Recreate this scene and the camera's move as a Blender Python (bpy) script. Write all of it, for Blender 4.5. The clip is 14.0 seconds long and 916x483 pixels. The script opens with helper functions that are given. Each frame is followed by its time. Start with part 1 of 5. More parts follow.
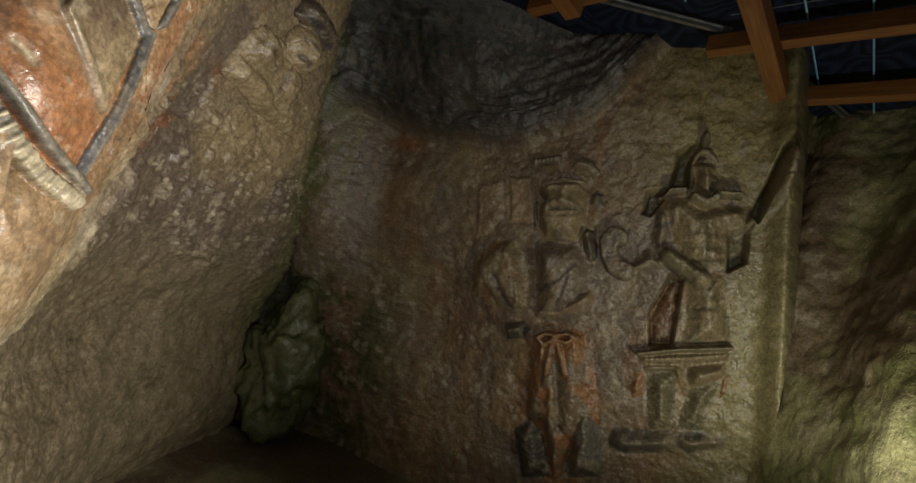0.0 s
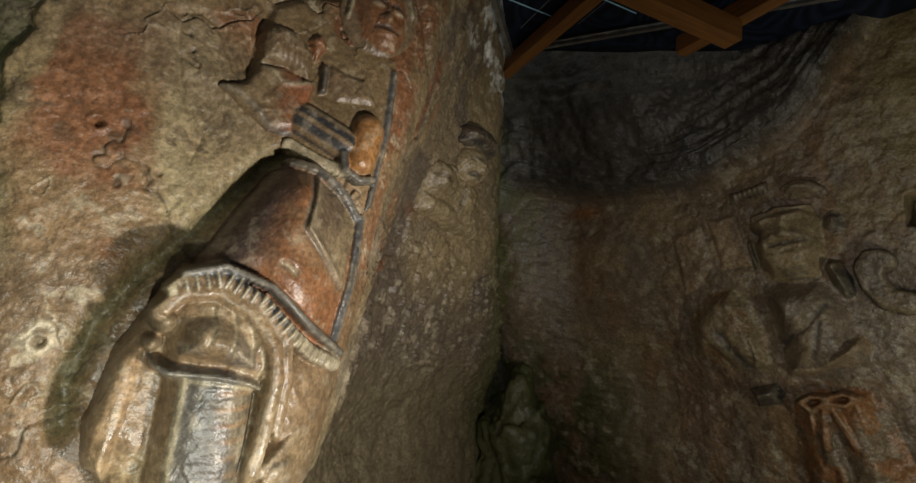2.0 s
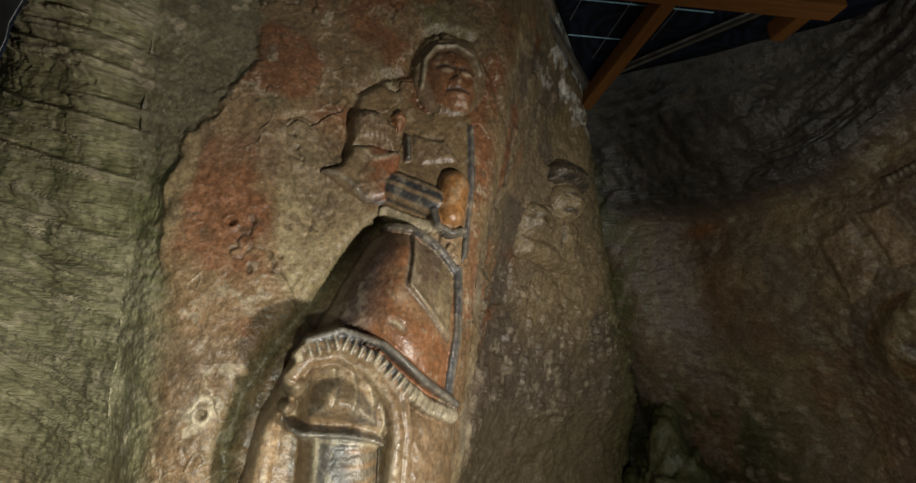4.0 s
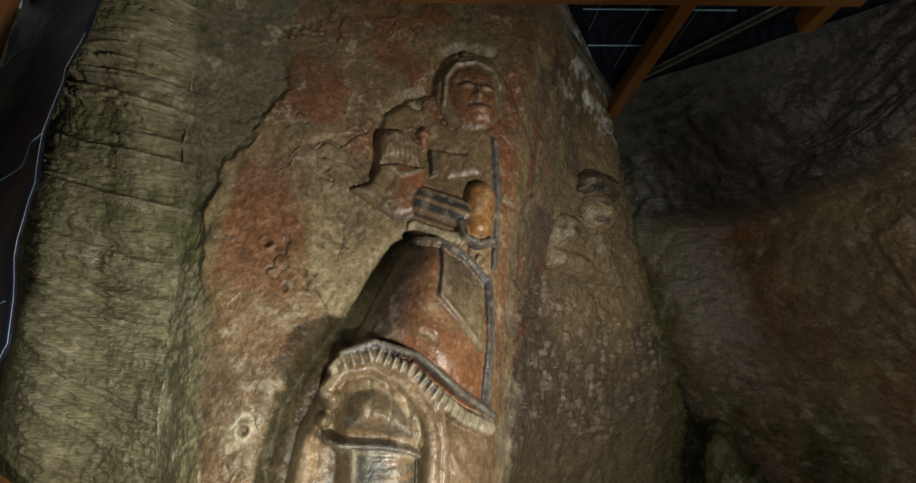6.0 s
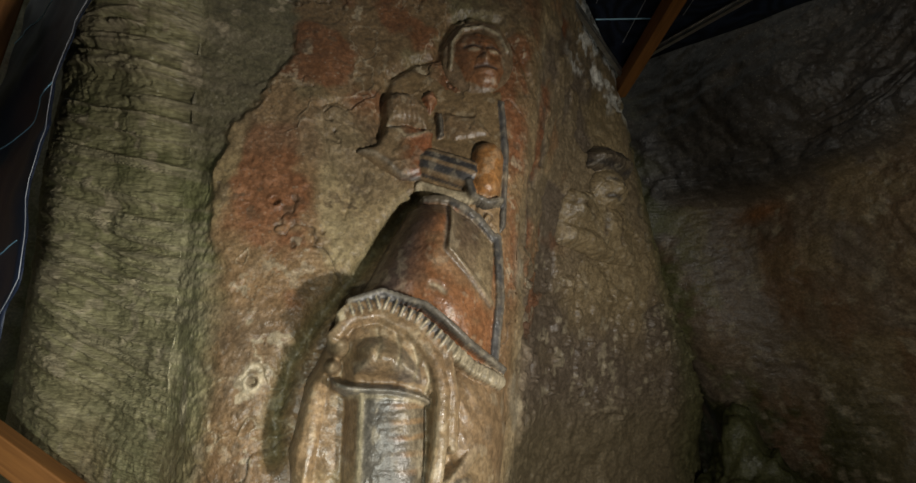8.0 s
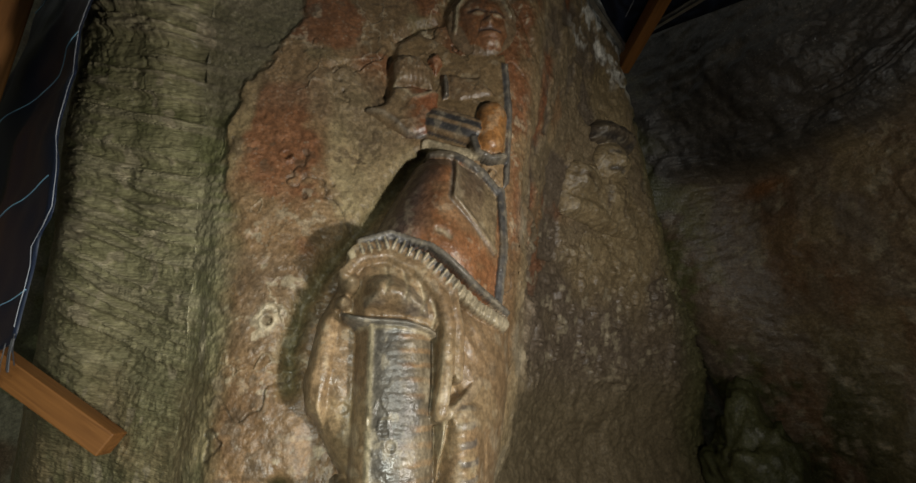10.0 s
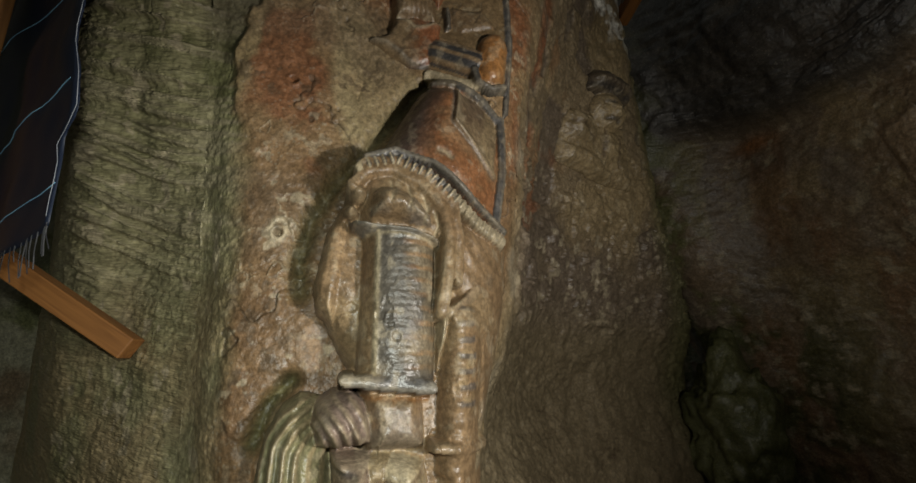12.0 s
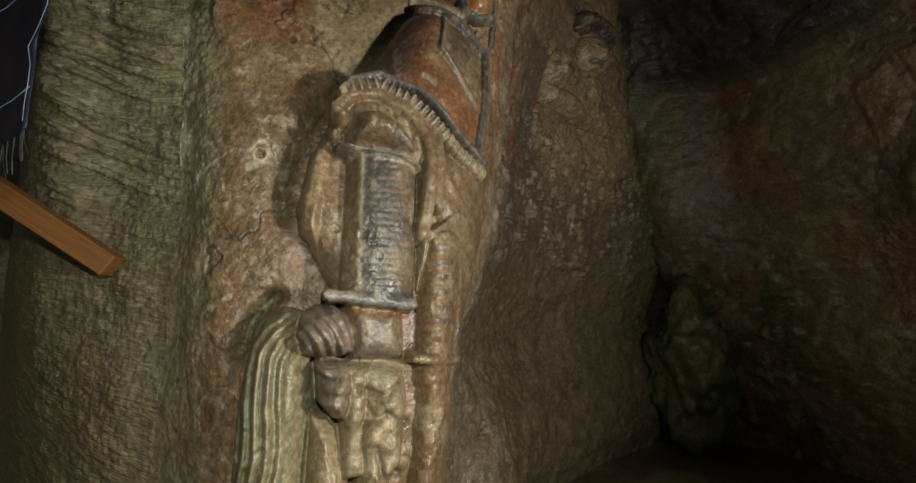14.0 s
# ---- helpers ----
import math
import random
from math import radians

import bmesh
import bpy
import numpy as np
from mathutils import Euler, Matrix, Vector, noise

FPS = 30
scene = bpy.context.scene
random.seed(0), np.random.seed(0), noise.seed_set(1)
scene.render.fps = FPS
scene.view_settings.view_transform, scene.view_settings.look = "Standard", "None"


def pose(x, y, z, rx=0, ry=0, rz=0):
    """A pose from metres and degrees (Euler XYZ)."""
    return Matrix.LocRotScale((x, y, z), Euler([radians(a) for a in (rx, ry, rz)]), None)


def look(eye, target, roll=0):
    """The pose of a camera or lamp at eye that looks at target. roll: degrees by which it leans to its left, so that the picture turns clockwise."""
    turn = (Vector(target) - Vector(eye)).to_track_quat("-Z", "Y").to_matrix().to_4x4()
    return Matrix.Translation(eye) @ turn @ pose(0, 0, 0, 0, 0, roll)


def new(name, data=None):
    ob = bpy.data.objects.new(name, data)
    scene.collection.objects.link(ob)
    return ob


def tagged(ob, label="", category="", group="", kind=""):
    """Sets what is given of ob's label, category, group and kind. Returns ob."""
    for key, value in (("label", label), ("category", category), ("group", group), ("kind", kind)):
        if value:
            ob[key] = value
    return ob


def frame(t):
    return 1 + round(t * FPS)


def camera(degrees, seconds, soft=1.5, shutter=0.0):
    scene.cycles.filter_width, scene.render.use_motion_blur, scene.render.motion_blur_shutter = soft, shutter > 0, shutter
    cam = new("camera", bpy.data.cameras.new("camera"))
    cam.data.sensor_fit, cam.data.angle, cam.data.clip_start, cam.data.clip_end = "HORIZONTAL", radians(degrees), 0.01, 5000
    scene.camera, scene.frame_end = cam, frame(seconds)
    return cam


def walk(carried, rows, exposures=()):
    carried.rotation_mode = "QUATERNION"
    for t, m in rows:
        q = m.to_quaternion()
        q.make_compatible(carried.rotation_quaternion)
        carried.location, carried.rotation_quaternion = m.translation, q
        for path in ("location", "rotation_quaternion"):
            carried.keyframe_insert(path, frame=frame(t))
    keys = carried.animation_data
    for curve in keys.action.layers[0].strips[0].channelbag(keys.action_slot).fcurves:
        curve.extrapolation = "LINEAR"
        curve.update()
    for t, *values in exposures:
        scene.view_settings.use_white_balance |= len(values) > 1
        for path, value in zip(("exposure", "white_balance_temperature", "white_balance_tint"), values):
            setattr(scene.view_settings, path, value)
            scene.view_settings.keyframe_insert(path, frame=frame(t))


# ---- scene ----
cam = camera(90.0, 14.0)
PATH = [
    (0, (0.095, -0.013, 1.32), (0.613, 1.903, 1.562), 16.3),
    (0.5, (0.083, -0.056, 1.376), (0.45, 1.894, 1.622), 14.9),
    (1, (0.044, -0.096, 1.421), (0.19, 1.882, 1.681), 12.4),
    (1.5, (0.075, -0.085, 1.457), (-0.008, 1.893, 1.744), 9.9),
    (2, (0.089, -0.089, 1.496), (-0.254, 1.854, 1.824), 6.8),
    (2.5, (0.124, -0.063, 1.496), (-0.391, 1.833, 1.868), 4.8),
    (3, (0.132, -0.077, 1.491), (-0.495, 1.776, 1.906), 3.2),
    (3.5, (0.146, -0.09, 1.483), (-0.574, 1.718, 1.943), 2.0),
    (4, (0.146, -0.074, 1.469), (-0.653, 1.686, 1.981), 0.8),
    (6.5, (0.165, -0.045, 1.389), (-0.766, 1.614, 2.006), -1.0),
    (7, (0.142, -0.015, 1.342), (-0.801, 1.635, 1.964), -1.1),
    (7.5, (0.128, 0.012, 1.284), (-0.823, 1.657, 1.91), -1.2),
    (8, (0.136, 0.007, 1.252), (-0.822, 1.647, 1.879), -1.2),
    (10.5, (0.139, -0.005, 1.003), (-0.849, 1.627, 1.603), -1.1),
    (11, (0.135, -0.016, 0.941), (-0.854, 1.624, 1.518), -1.0),
    (11.5, (0.115, -0.031, 0.898), (-0.87, 1.622, 1.443), -0.9),
    (12, (0.132, -0.044, 0.852), (-0.844, 1.629, 1.35), -0.5),
    (12.5, (0.147, -0.053, 0.816), (-0.817, 1.642, 1.259), -0.2),
    (13, (0.149, -0.056, 0.797), (-0.801, 1.661, 1.183), 0.1),
    (13.5, (0.154, -0.057, 0.766), (-0.778, 1.681, 1.101), 0.5),
    (14, (0.141, -0.08, 0.76), (-0.771, 1.677, 1.048), 0.8),
]
EXPOSURES = [(0, 0.62), (0.5, 0.5), (1, 0.4), (2, 0.27), (4, 0.16), (8, -0.04), (11, -0.24), (14, -0.46)]
walk(cam, [(t, look(eye, target, roll)) for t, eye, target, roll in PATH], EXPOSURES)

# ---- light ----
world = bpy.data.worlds.new("world")
scene.world = world
world.use_nodes = True
world.node_tree.nodes["Background"].inputs["Color"].default_value = (0.92, 0.96, 0.88, 1)
world.node_tree.nodes["Background"].inputs["Strength"].default_value = 0.12


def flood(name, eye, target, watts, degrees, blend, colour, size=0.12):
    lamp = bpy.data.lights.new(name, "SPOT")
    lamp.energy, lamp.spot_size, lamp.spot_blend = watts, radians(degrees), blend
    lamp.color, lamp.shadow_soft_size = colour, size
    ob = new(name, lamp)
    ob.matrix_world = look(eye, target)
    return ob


flood("flood_statue", (1.22, 0.58, 0.78), (-0.85, 1.62, 0.98), 196, 112, 0.75, (1.0, 0.945, 0.86), 0.07)
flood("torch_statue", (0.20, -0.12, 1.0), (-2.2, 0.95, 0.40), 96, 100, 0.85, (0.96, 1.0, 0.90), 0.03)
flood("torch_figures", (0.35, -0.2, 1.15), (1.6, 3.5, 1.95), 52, 68, 1.0, (1.0, 0.97, 0.92), 0.04)
flood("flood_soldiers", (2.50, 1.40, 0.95), (2.5, 3.1, 2.4), 31, 150, 0.7, (1.0, 0.97, 0.78), 0.15)


# ---- noise ----
def lattice(i, j, k, seed):
    h = (i * 374761393 + j * 668265263 + k * 2147483647 + seed * 974634777) & 0xFFFFFFFF
    h = ((h ^ (h >> 13)) * 1274126177) & 0xFFFFFFFF
    return ((h ^ (h >> 16)) & 0xFFFF) / 32767.5 - 1.0


def value_noise(p, seed=0):
    """Smooth noise from -1 to 1 at points of an (n, 3) array."""
    q = np.floor(p).astype(np.int64)
    f = p - q
    f = f * f * f * (f * (f * 6 - 15) + 10)
    out = np.zeros(len(p))
    for a in (0, 1):
        for b in (0, 1):
            for c in (0, 1):
                w = (f[:, 0] if a else 1 - f[:, 0]) * (f[:, 1] if b else 1 - f[:, 1]) * (f[:, 2] if c else 1 - f[:, 2])
                out += w * lattice(q[:, 0] + a, q[:, 1] + b, q[:, 2] + c, seed)
    return out


TURN3 = np.array(Euler((0.6, 0.4, 0.9)).to_matrix())


def fbm(p, scale, octaves=4, seed=0, gain=0.5):
    out, amp, total, q = np.zeros(len(p)), 1.0, 0.0, p * scale
    for o in range(octaves):
        out += amp * value_noise(q, seed + o)
        total += amp
        amp *= gain
        q = (q @ TURN3) * 2.03 + 7.1
    return out / total


def ramp(x, a, b):
    t = np.clip((x - a) / (b - a), 0, 1)
    return t * t * (3 - 2 * t)


# ---- shapes drawn in a wall's own coordinates ----
def to_segment(u, z, a, b):
    du, dz = b[0] - a[0], b[1] - a[1]
    k = np.clip(((u - a[0]) * du + (z - a[1]) * dz) / (du * du + dz * dz + 1e-12), 0, 1)
    return np.hypot(u - a[0] - k * du, z - a[1] - k * dz), k


def to_line(u, z, line):
    """Distance to a line of several points, and the way along it in metres."""
    best, along, run = np.full(len(u), 9.0), np.zeros(len(u)), 0.0
    for a, b in zip(line, line[1:]):
        d, k = to_segment(u, z, a, b)
        length = math.dist(a, b)
        near = d < best
        best[near], along[near] = d[near], run + k[near] * length
        run += length
    return best, along


def inside(u, z, line):
    """Depth inside a closed outline, negative outside."""
    d, _ = to_line(u, z, list(line) + [line[0]])
    odd = np.zeros(len(u), bool)
    for (x0, y0), (x1, y1) in zip(line, list(line[1:]) + [line[0]]):
        cut = ((y0 > z) != (y1 > z)) & (u < (x1 - x0) * (z - y0) / (y1 - y0 + 1e-12) + x0)
        odd ^= cut
    return np.where(odd, d, -d)


class Relief:
    """Height and colour of a carving over the points (u, z) of a wall."""

    def __init__(self, u, z, p, soft=False):
        self.soft = soft
        self.u, self.z, self.p = u, z, p
        self.h, self.colour = np.zeros(len(u)), np.zeros((len(u), 3))
        self.wear = fbm(p, 9.0, 4, 41)

    def lay(self, h, colour, inner, soft=0.0):
        """Puts h where it stands higher than what is there."""
        wins = inner & (h > self.h)
        if self.soft:
            old = self.h
            melt = 0.5 * (h + old + np.sqrt((h - old) ** 2 + 0.045 ** 2))
            self.h = np.where(inner & (old > 0.04) & (h > 0.02), np.maximum(melt, old), np.where(wins, h, old))
        else:
            self.h[wins] = h[wins]
        self.colour[wins] = colour if np.ndim(colour) == 1 else np.asarray(colour)[wins]

    def slab(self, line, high, edge, colour, extra=0.0):
        d = inside(self.u, self.z, line) + 0.006 * self.wear
        k = np.clip(d / edge, 0, 1)
        form = k * k * (3 - 2 * k) if self.soft else np.sqrt(1 - (1 - k) ** 2)
        self.lay(high * form + extra * np.clip(k * 5, 0, 1), colour, d > 0)
        return d

    def rope(self, line, r, high, colour, beads=0.0, deep=0.006):
        d, along = to_line(self.u, self.z, line)
        bump = np.sqrt(np.clip(1 - (d / r) ** 2, 0, 1))
        h = high - r * 0.8 + r * 0.8 * bump
        if beads:
            h = h + deep * np.cos(along * 2 * math.pi / beads)
        self.lay(h, colour, d < r)
        return d, along

    def limb(self, a, b, r, high, colour, extra=0.0, power=2):
        d, along = to_segment(self.u, self.z, a, b)
        q = np.clip(1 - (d / r) ** power, 0, 1)
        self.lay(high * (q ** 0.8 if self.soft else np.sqrt(q)) + extra * np.clip(q * 4, 0, 1), colour, d < r)

    def dome(self, c, ru, rz, high, colour, lean=0.0):
        cu, cz = math.cos(lean), math.sin(lean)
        x, y = self.u - c[0], self.z - c[1]
        q = ((x * cu + y * cz) / ru) ** 2 + ((y * cu - x * cz) / rz) ** 2
        self.lay(high * np.sqrt(np.clip(1 - q, 0, 1)), colour, q < 1)

    def add(self, c, ru, rz, high):
        q = ((self.u - c[0]) / ru) ** 2 + ((self.z - c[1]) / rz) ** 2
        self.h += high * np.exp(-q * 1.5) * (self.h > 0.01)

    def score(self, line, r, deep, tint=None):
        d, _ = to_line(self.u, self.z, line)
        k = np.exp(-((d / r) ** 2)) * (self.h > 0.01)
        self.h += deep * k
        # dark tints put the shade of a cut line into its colour
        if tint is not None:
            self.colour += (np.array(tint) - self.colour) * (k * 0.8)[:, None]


# ---- materials ----
def nodes_of(name):
    mat = bpy.data.materials.new(name)
    mat.use_nodes = True
    nt = mat.node_tree
    return mat, nt, nt.nodes["Principled BSDF"], nt.links.new


def rock_material(name, rough=(0.35, 0.75), grain=28.0, bump=0.5, spec=0.5, speckle=0.75, layered=1.0):
    """Wet rock: the colour of the mineral skin comes from the mesh, with grain, stains and fine relief over it."""
    mat, nt, bsdf, link = nodes_of(name)
    add = nt.nodes.new
    tint = add("ShaderNodeAttribute")
    tint.attribute_name = "tint"
    coord, tilt, press = add("ShaderNodeTexCoord"), add("ShaderNodeMapping"), add("ShaderNodeMapping")
    tilt.inputs["Rotation"].default_value = (0, -0.1 if layered > 1 else 0, 0)
    press.inputs["Scale"].default_value = (1 / layered ** 0.5, 1 / layered ** 0.5, layered ** 0.6)
    link(coord.outputs["Object"], tilt.inputs["Vector"])
    link(tilt.outputs[0], press.inputs["Vector"])
    fine, mid, spot = add("ShaderNodeTexNoise"), add("ShaderNodeTexNoise"), add("ShaderNodeTexVoronoi")
    fine.inputs["Scale"].default_value, fine.inputs["Detail"].default_value = grain * 1.7, 3
    mid.inputs["Scale"].default_value, mid.inputs["Detail"].default_value = grain * 0.35, 5
    fine.inputs["Roughness"].default_value = mid.inputs["Roughness"].default_value = 0.74
    spot.inputs["Scale"].default_value = grain * 1.6
    for n in (fine, mid, spot):
        link(coord.outputs["Object"] if n is spot else press.outputs[0], n.inputs["Vector"])
    ma = add("ShaderNodeMapRange")
    ma.inputs[1].default_value, ma.inputs[2].default_value = 0.36, 0.64
    ma.inputs[3].default_value, ma.inputs[4].default_value = 0.8, 1.2
    link(mid.outputs["Fac"], ma.inputs[0])
    mb = add("ShaderNodeMapRange")
    mb.inputs[1].default_value, mb.inputs[2].default_value = 0.40, 0.62
    mb.inputs[3].default_value, mb.inputs[4].default_value = 0.74, 1.26
    link(fine.outputs["Fac"], mb.inputs[0])
    mul = add("ShaderNodeMath")
    mul.operation = "MULTIPLY"
    link(ma.outputs[0], mul.inputs[0])
    link(mb.outputs[0], mul.inputs[1])
    mix = add("ShaderNodeVectorMath")
    mix.operation = "SCALE"
    link(tint.outputs["Color"], mix.inputs[0])
    link(mul.outputs[0], mix.inputs["Scale"])
    dot, gate, both, pale = add("ShaderNodeMapRange"), add("ShaderNodeMapRange"), add("ShaderNodeMath"), add("ShaderNodeMix")
    spot.inputs["Randomness"].default_value = 1.0
    dot.inputs[1].default_value, dot.inputs[2].default_value = 0.16, 0.30
    dot.inputs[3].default_value, dot.inputs[4].default_value = speckle, 0.0
    link(spot.outputs["Distance"], dot.inputs[0])
    gate.inputs[1].default_value, gate.inputs[2].default_value = 0.45, 0.6
    link(mid.outputs["Fac"], gate.inputs[0])
    both.operation = "MULTIPLY"
    link(dot.outputs[0], both.inputs[0])
    link(gate.outputs[0], both.inputs[1])
    pale.data_type = "RGBA"
    pale.inputs[7].default_value = (0.40, 0.36, 0.27, 1)
    link(both.outputs[0], pale.inputs[0])
    link(mix.outputs[0], pale.inputs[6])
    link(pale.outputs[2], bsdf.inputs["Base Color"])
    mr = add("ShaderNodeMapRange")
    mr.inputs[1].default_value, mr.inputs[2].default_value = 0.35, 0.65
    mr.inputs[3].default_value, mr.inputs[4].default_value = rough
    link(mid.outputs["Fac"], mr.inputs[0])
    link(mr.outputs[0], bsdf.inputs["Roughness"])
    bsdf.inputs["Specular IOR Level"].default_value = spec
    lumps, grit = add("ShaderNodeTexNoise"), add("ShaderNodeTexNoise")
    lumps.inputs["Scale"].default_value, lumps.inputs["Detail"].default_value = grain * 0.8, 3
    grit.inputs["Scale"].default_value, grit.inputs["Detail"].default_value = grain * 2.6, 2
    b1, b2 = add("ShaderNodeBump"), add("ShaderNodeBump")
    b1.inputs["Strength"].default_value, b1.inputs["Distance"].default_value = bump, 0.014
    b2.inputs["Strength"].default_value, b2.inputs["Distance"].default_value = min(1.0, bump * 1.35), 0.006
    for n, b in ((lumps, b1), (grit, b2)):
        link(press.outputs[0], n.inputs["Vector"])
        link(n.outputs["Fac"], b.inputs["Height"])
    link(b1.outputs[0], b2.inputs["Normal"])
    link(b2.outputs[0], bsdf.inputs["Normal"])
    return mat


def wood_material():
    mat, nt, bsdf, link = nodes_of("orange_timber")
    add = nt.nodes.new
    coord, mp, n, r = add("ShaderNodeTexCoord"), add("ShaderNodeMapping"), add("ShaderNodeTexNoise"), add("ShaderNodeValToRGB")
    mp.inputs["Scale"].default_value = (1.2, 22, 22)
    n.inputs["Scale"].default_value, n.inputs["Detail"].default_value, n.inputs["Distortion"].default_value = 2.2, 6, 0.8
    r.color_ramp.elements[0].position, r.color_ramp.elements[0].color = 0.3, (0.165, 0.066, 0.016, 1)
    r.color_ramp.elements[1].position, r.color_ramp.elements[1].color = 0.75, (0.30, 0.13, 0.034, 1)
    b = add("ShaderNodeBump")
    b.inputs["Strength"].default_value, b.inputs["Distance"].default_value = 0.25, 0.003
    link(coord.outputs["Object"], mp.inputs["Vector"])
    link(mp.outputs[0], n.inputs["Vector"])
    link(n.outputs["Fac"], r.inputs[0])
    link(r.outputs[0], bsdf.inputs["Base Color"])
    link(n.outputs["Fac"], b.inputs["Height"])
    link(b.outputs[0], bsdf.inputs["Normal"])
    bsdf.inputs["Roughness"].default_value = 0.6
    return mat


def net_material():
    mat, nt, bsdf, link = nodes_of("black_woven_net")
    add = nt.nodes.new
    coord, w1, w2 = add("ShaderNodeTexCoord"), add("ShaderNodeTexWave"), add("ShaderNodeTexWave")
    for w, axis in ((w1, "X"), (w2, "Z")):
        w.bands_direction = axis
        w.inputs["Scale"].default_value = 90
        w.inputs["Distortion"].default_value = 0.6
        link(coord.outputs["Object"], w.inputs["Vector"])
    m, r, b = add("ShaderNodeMath"), add("ShaderNodeValToRGB"), add("ShaderNodeBump")
    m.operation = "MULTIPLY"
    link(w1.outputs["Fac"], m.inputs[0])
    link(w2.outputs["Fac"], m.inputs[1])
    r.color_ramp.elements[0].color, r.color_ramp.elements[1].color = (0.006, 0.009, 0.018, 1), (0.028, 0.042, 0.085, 1)
    link(m.outputs[0], r.inputs[0])
    link(r.outputs[0], bsdf.inputs["Base Color"])
    b.inputs["Strength"].default_value, b.inputs["Distance"].default_value = 0.12, 0.002
    link(m.outputs[0], b.inputs["Height"])
    link(b.outputs[0], bsdf.inputs["Normal"])
    bsdf.inputs["Roughness"].default_value = 0.45
    bsdf.inputs["Specular IOR Level"].default_value = 0.2
    return mat


def plain_material(name, colour, rough, metal=0.0):
    mat, nt, bsdf, link = nodes_of(name)
    n, c, r = nt.nodes.new("ShaderNodeTexNoise"), nt.nodes.new("ShaderNodeTexCoord"), nt.nodes.new("ShaderNodeValToRGB")
    n.inputs["Scale"].default_value, n.inputs["Detail"].default_value = 14, 6
    link(c.outputs["Object"], n.inputs["Vector"])
    r.color_ramp.elements[0].position, r.color_ramp.elements[0].color = 0.3, (*[v * 0.7 for v in colour], 1)
    r.color_ramp.elements[1].position, r.color_ramp.elements[1].color = 0.7, (*[min(1, v * 1.2) for v in colour], 1)
    link(n.outputs["Fac"], r.inputs[0])
    link(r.outputs[0], bsdf.inputs["Base Color"])
    bsdf.inputs["Roughness"].default_value, bsdf.inputs["Metallic"].default_value = rough, metal
    return mat


ROCK = rock_material("damp_rock", (0.34, 0.62), 30.0, 0.45, 0.5, 0.4)
ROCK_LAYERED = rock_material("layered_rock", (0.30, 0.58), 26.0, 0.65, 0.5, 0.4, 5.0)
ROCK_WET = rock_material("wet_rock", (0.28, 0.55), 30.0, 0.5, 0.55, 0.35)
STATUE = rock_material("painted_stone", (0.31, 0.5), 30.0, 0.3, 0.55, 0.25)
WOOD, NET = wood_material(), net_material()
STEEL = plain_material("galvanised_steel", (0.45, 0.46, 0.46), 0.35, 0.9)
CORD = plain_material("pale_blue_thread", (0.30, 0.62, 0.98), 0.5)
TWINE = plain_material("grey_thread", (0.32, 0.34, 0.38), 0.6)
FRAY = plain_material("black_thread", (0.02, 0.02, 0.024), 0.6)

OLIVE, GREY, OCHRE = np.array([0.20, 0.185, 0.10]), np.array([0.265, 0.25, 0.17]), np.array([0.31, 0.235, 0.13])
PALE, RED, BROWN = np.array([0.43, 0.365, 0.25]), np.array([0.235, 0.092, 0.040]), np.array([0.165, 0.118, 0.072])
DARK, MOSS, PLUM = np.array([0.066, 0.061, 0.057]), np.array([0.115, 0.125, 0.045]), np.array([0.145, 0.113, 0.080])
RUST = np.array([0.22, 0.105, 0.045])


def blend(a, b, k):
    return a + (b - a) * np.clip(k, 0, 1)[:, None]


# ---- rock walls ----
def spline(table, x, knots):
    """Catmull-Rom through table (rows at knots) at the places x."""
    i = np.clip(np.searchsorted(knots, x, side="right") - 1, 0, len(knots) - 2)
    t = ((x - knots[i]) / (knots[i + 1] - knots[i]))[:, None]
    g = np.gradient(table, knots, axis=0)
    w = (knots[i + 1] - knots[i])[:, None]
    low, high = x < knots[0], x > knots[-1]
    t2, t3 = t * t, t * t * t
    out = table[i] * (2 * t3 - 3 * t2 + 1) + g[i] * w * (t3 - 2 * t2 + t) + table[i + 1] * (3 * t2 - 2 * t3) + g[i + 1] * w * (t3 - t2)
    out[low] = table[0] + g[0] * (x[low] - knots[0])[:, None]
    out[high] = table[-1] + g[-1] * (x[high] - knots[-1])[:, None]
    return out


def wall_sheet(plan, levels, s, z):
    """Points of a rock face, (len(z), len(s), 3), from its plan at some heights."""
    plan = np.array(plan, float)
    rows = spline(plan.reshape(len(plan), -1), s, np.arange(len(plan), dtype=float)).reshape(len(s), len(levels), 2)
    flat = rows.transpose(1, 0, 2).reshape(len(levels), -1)
    xy = spline(flat, z, np.array(levels)).reshape(len(z), len(s), 2)
    return np.concatenate([xy, np.broadcast_to(z[:, None, None], (len(z), len(s), 1))], -1)


def sheet_normals(g):
    n = np.cross(np.gradient(g, axis=1), np.gradient(g, axis=0))
    return n / (np.linalg.norm(n, axis=-1, keepdims=True) + 1e-12)


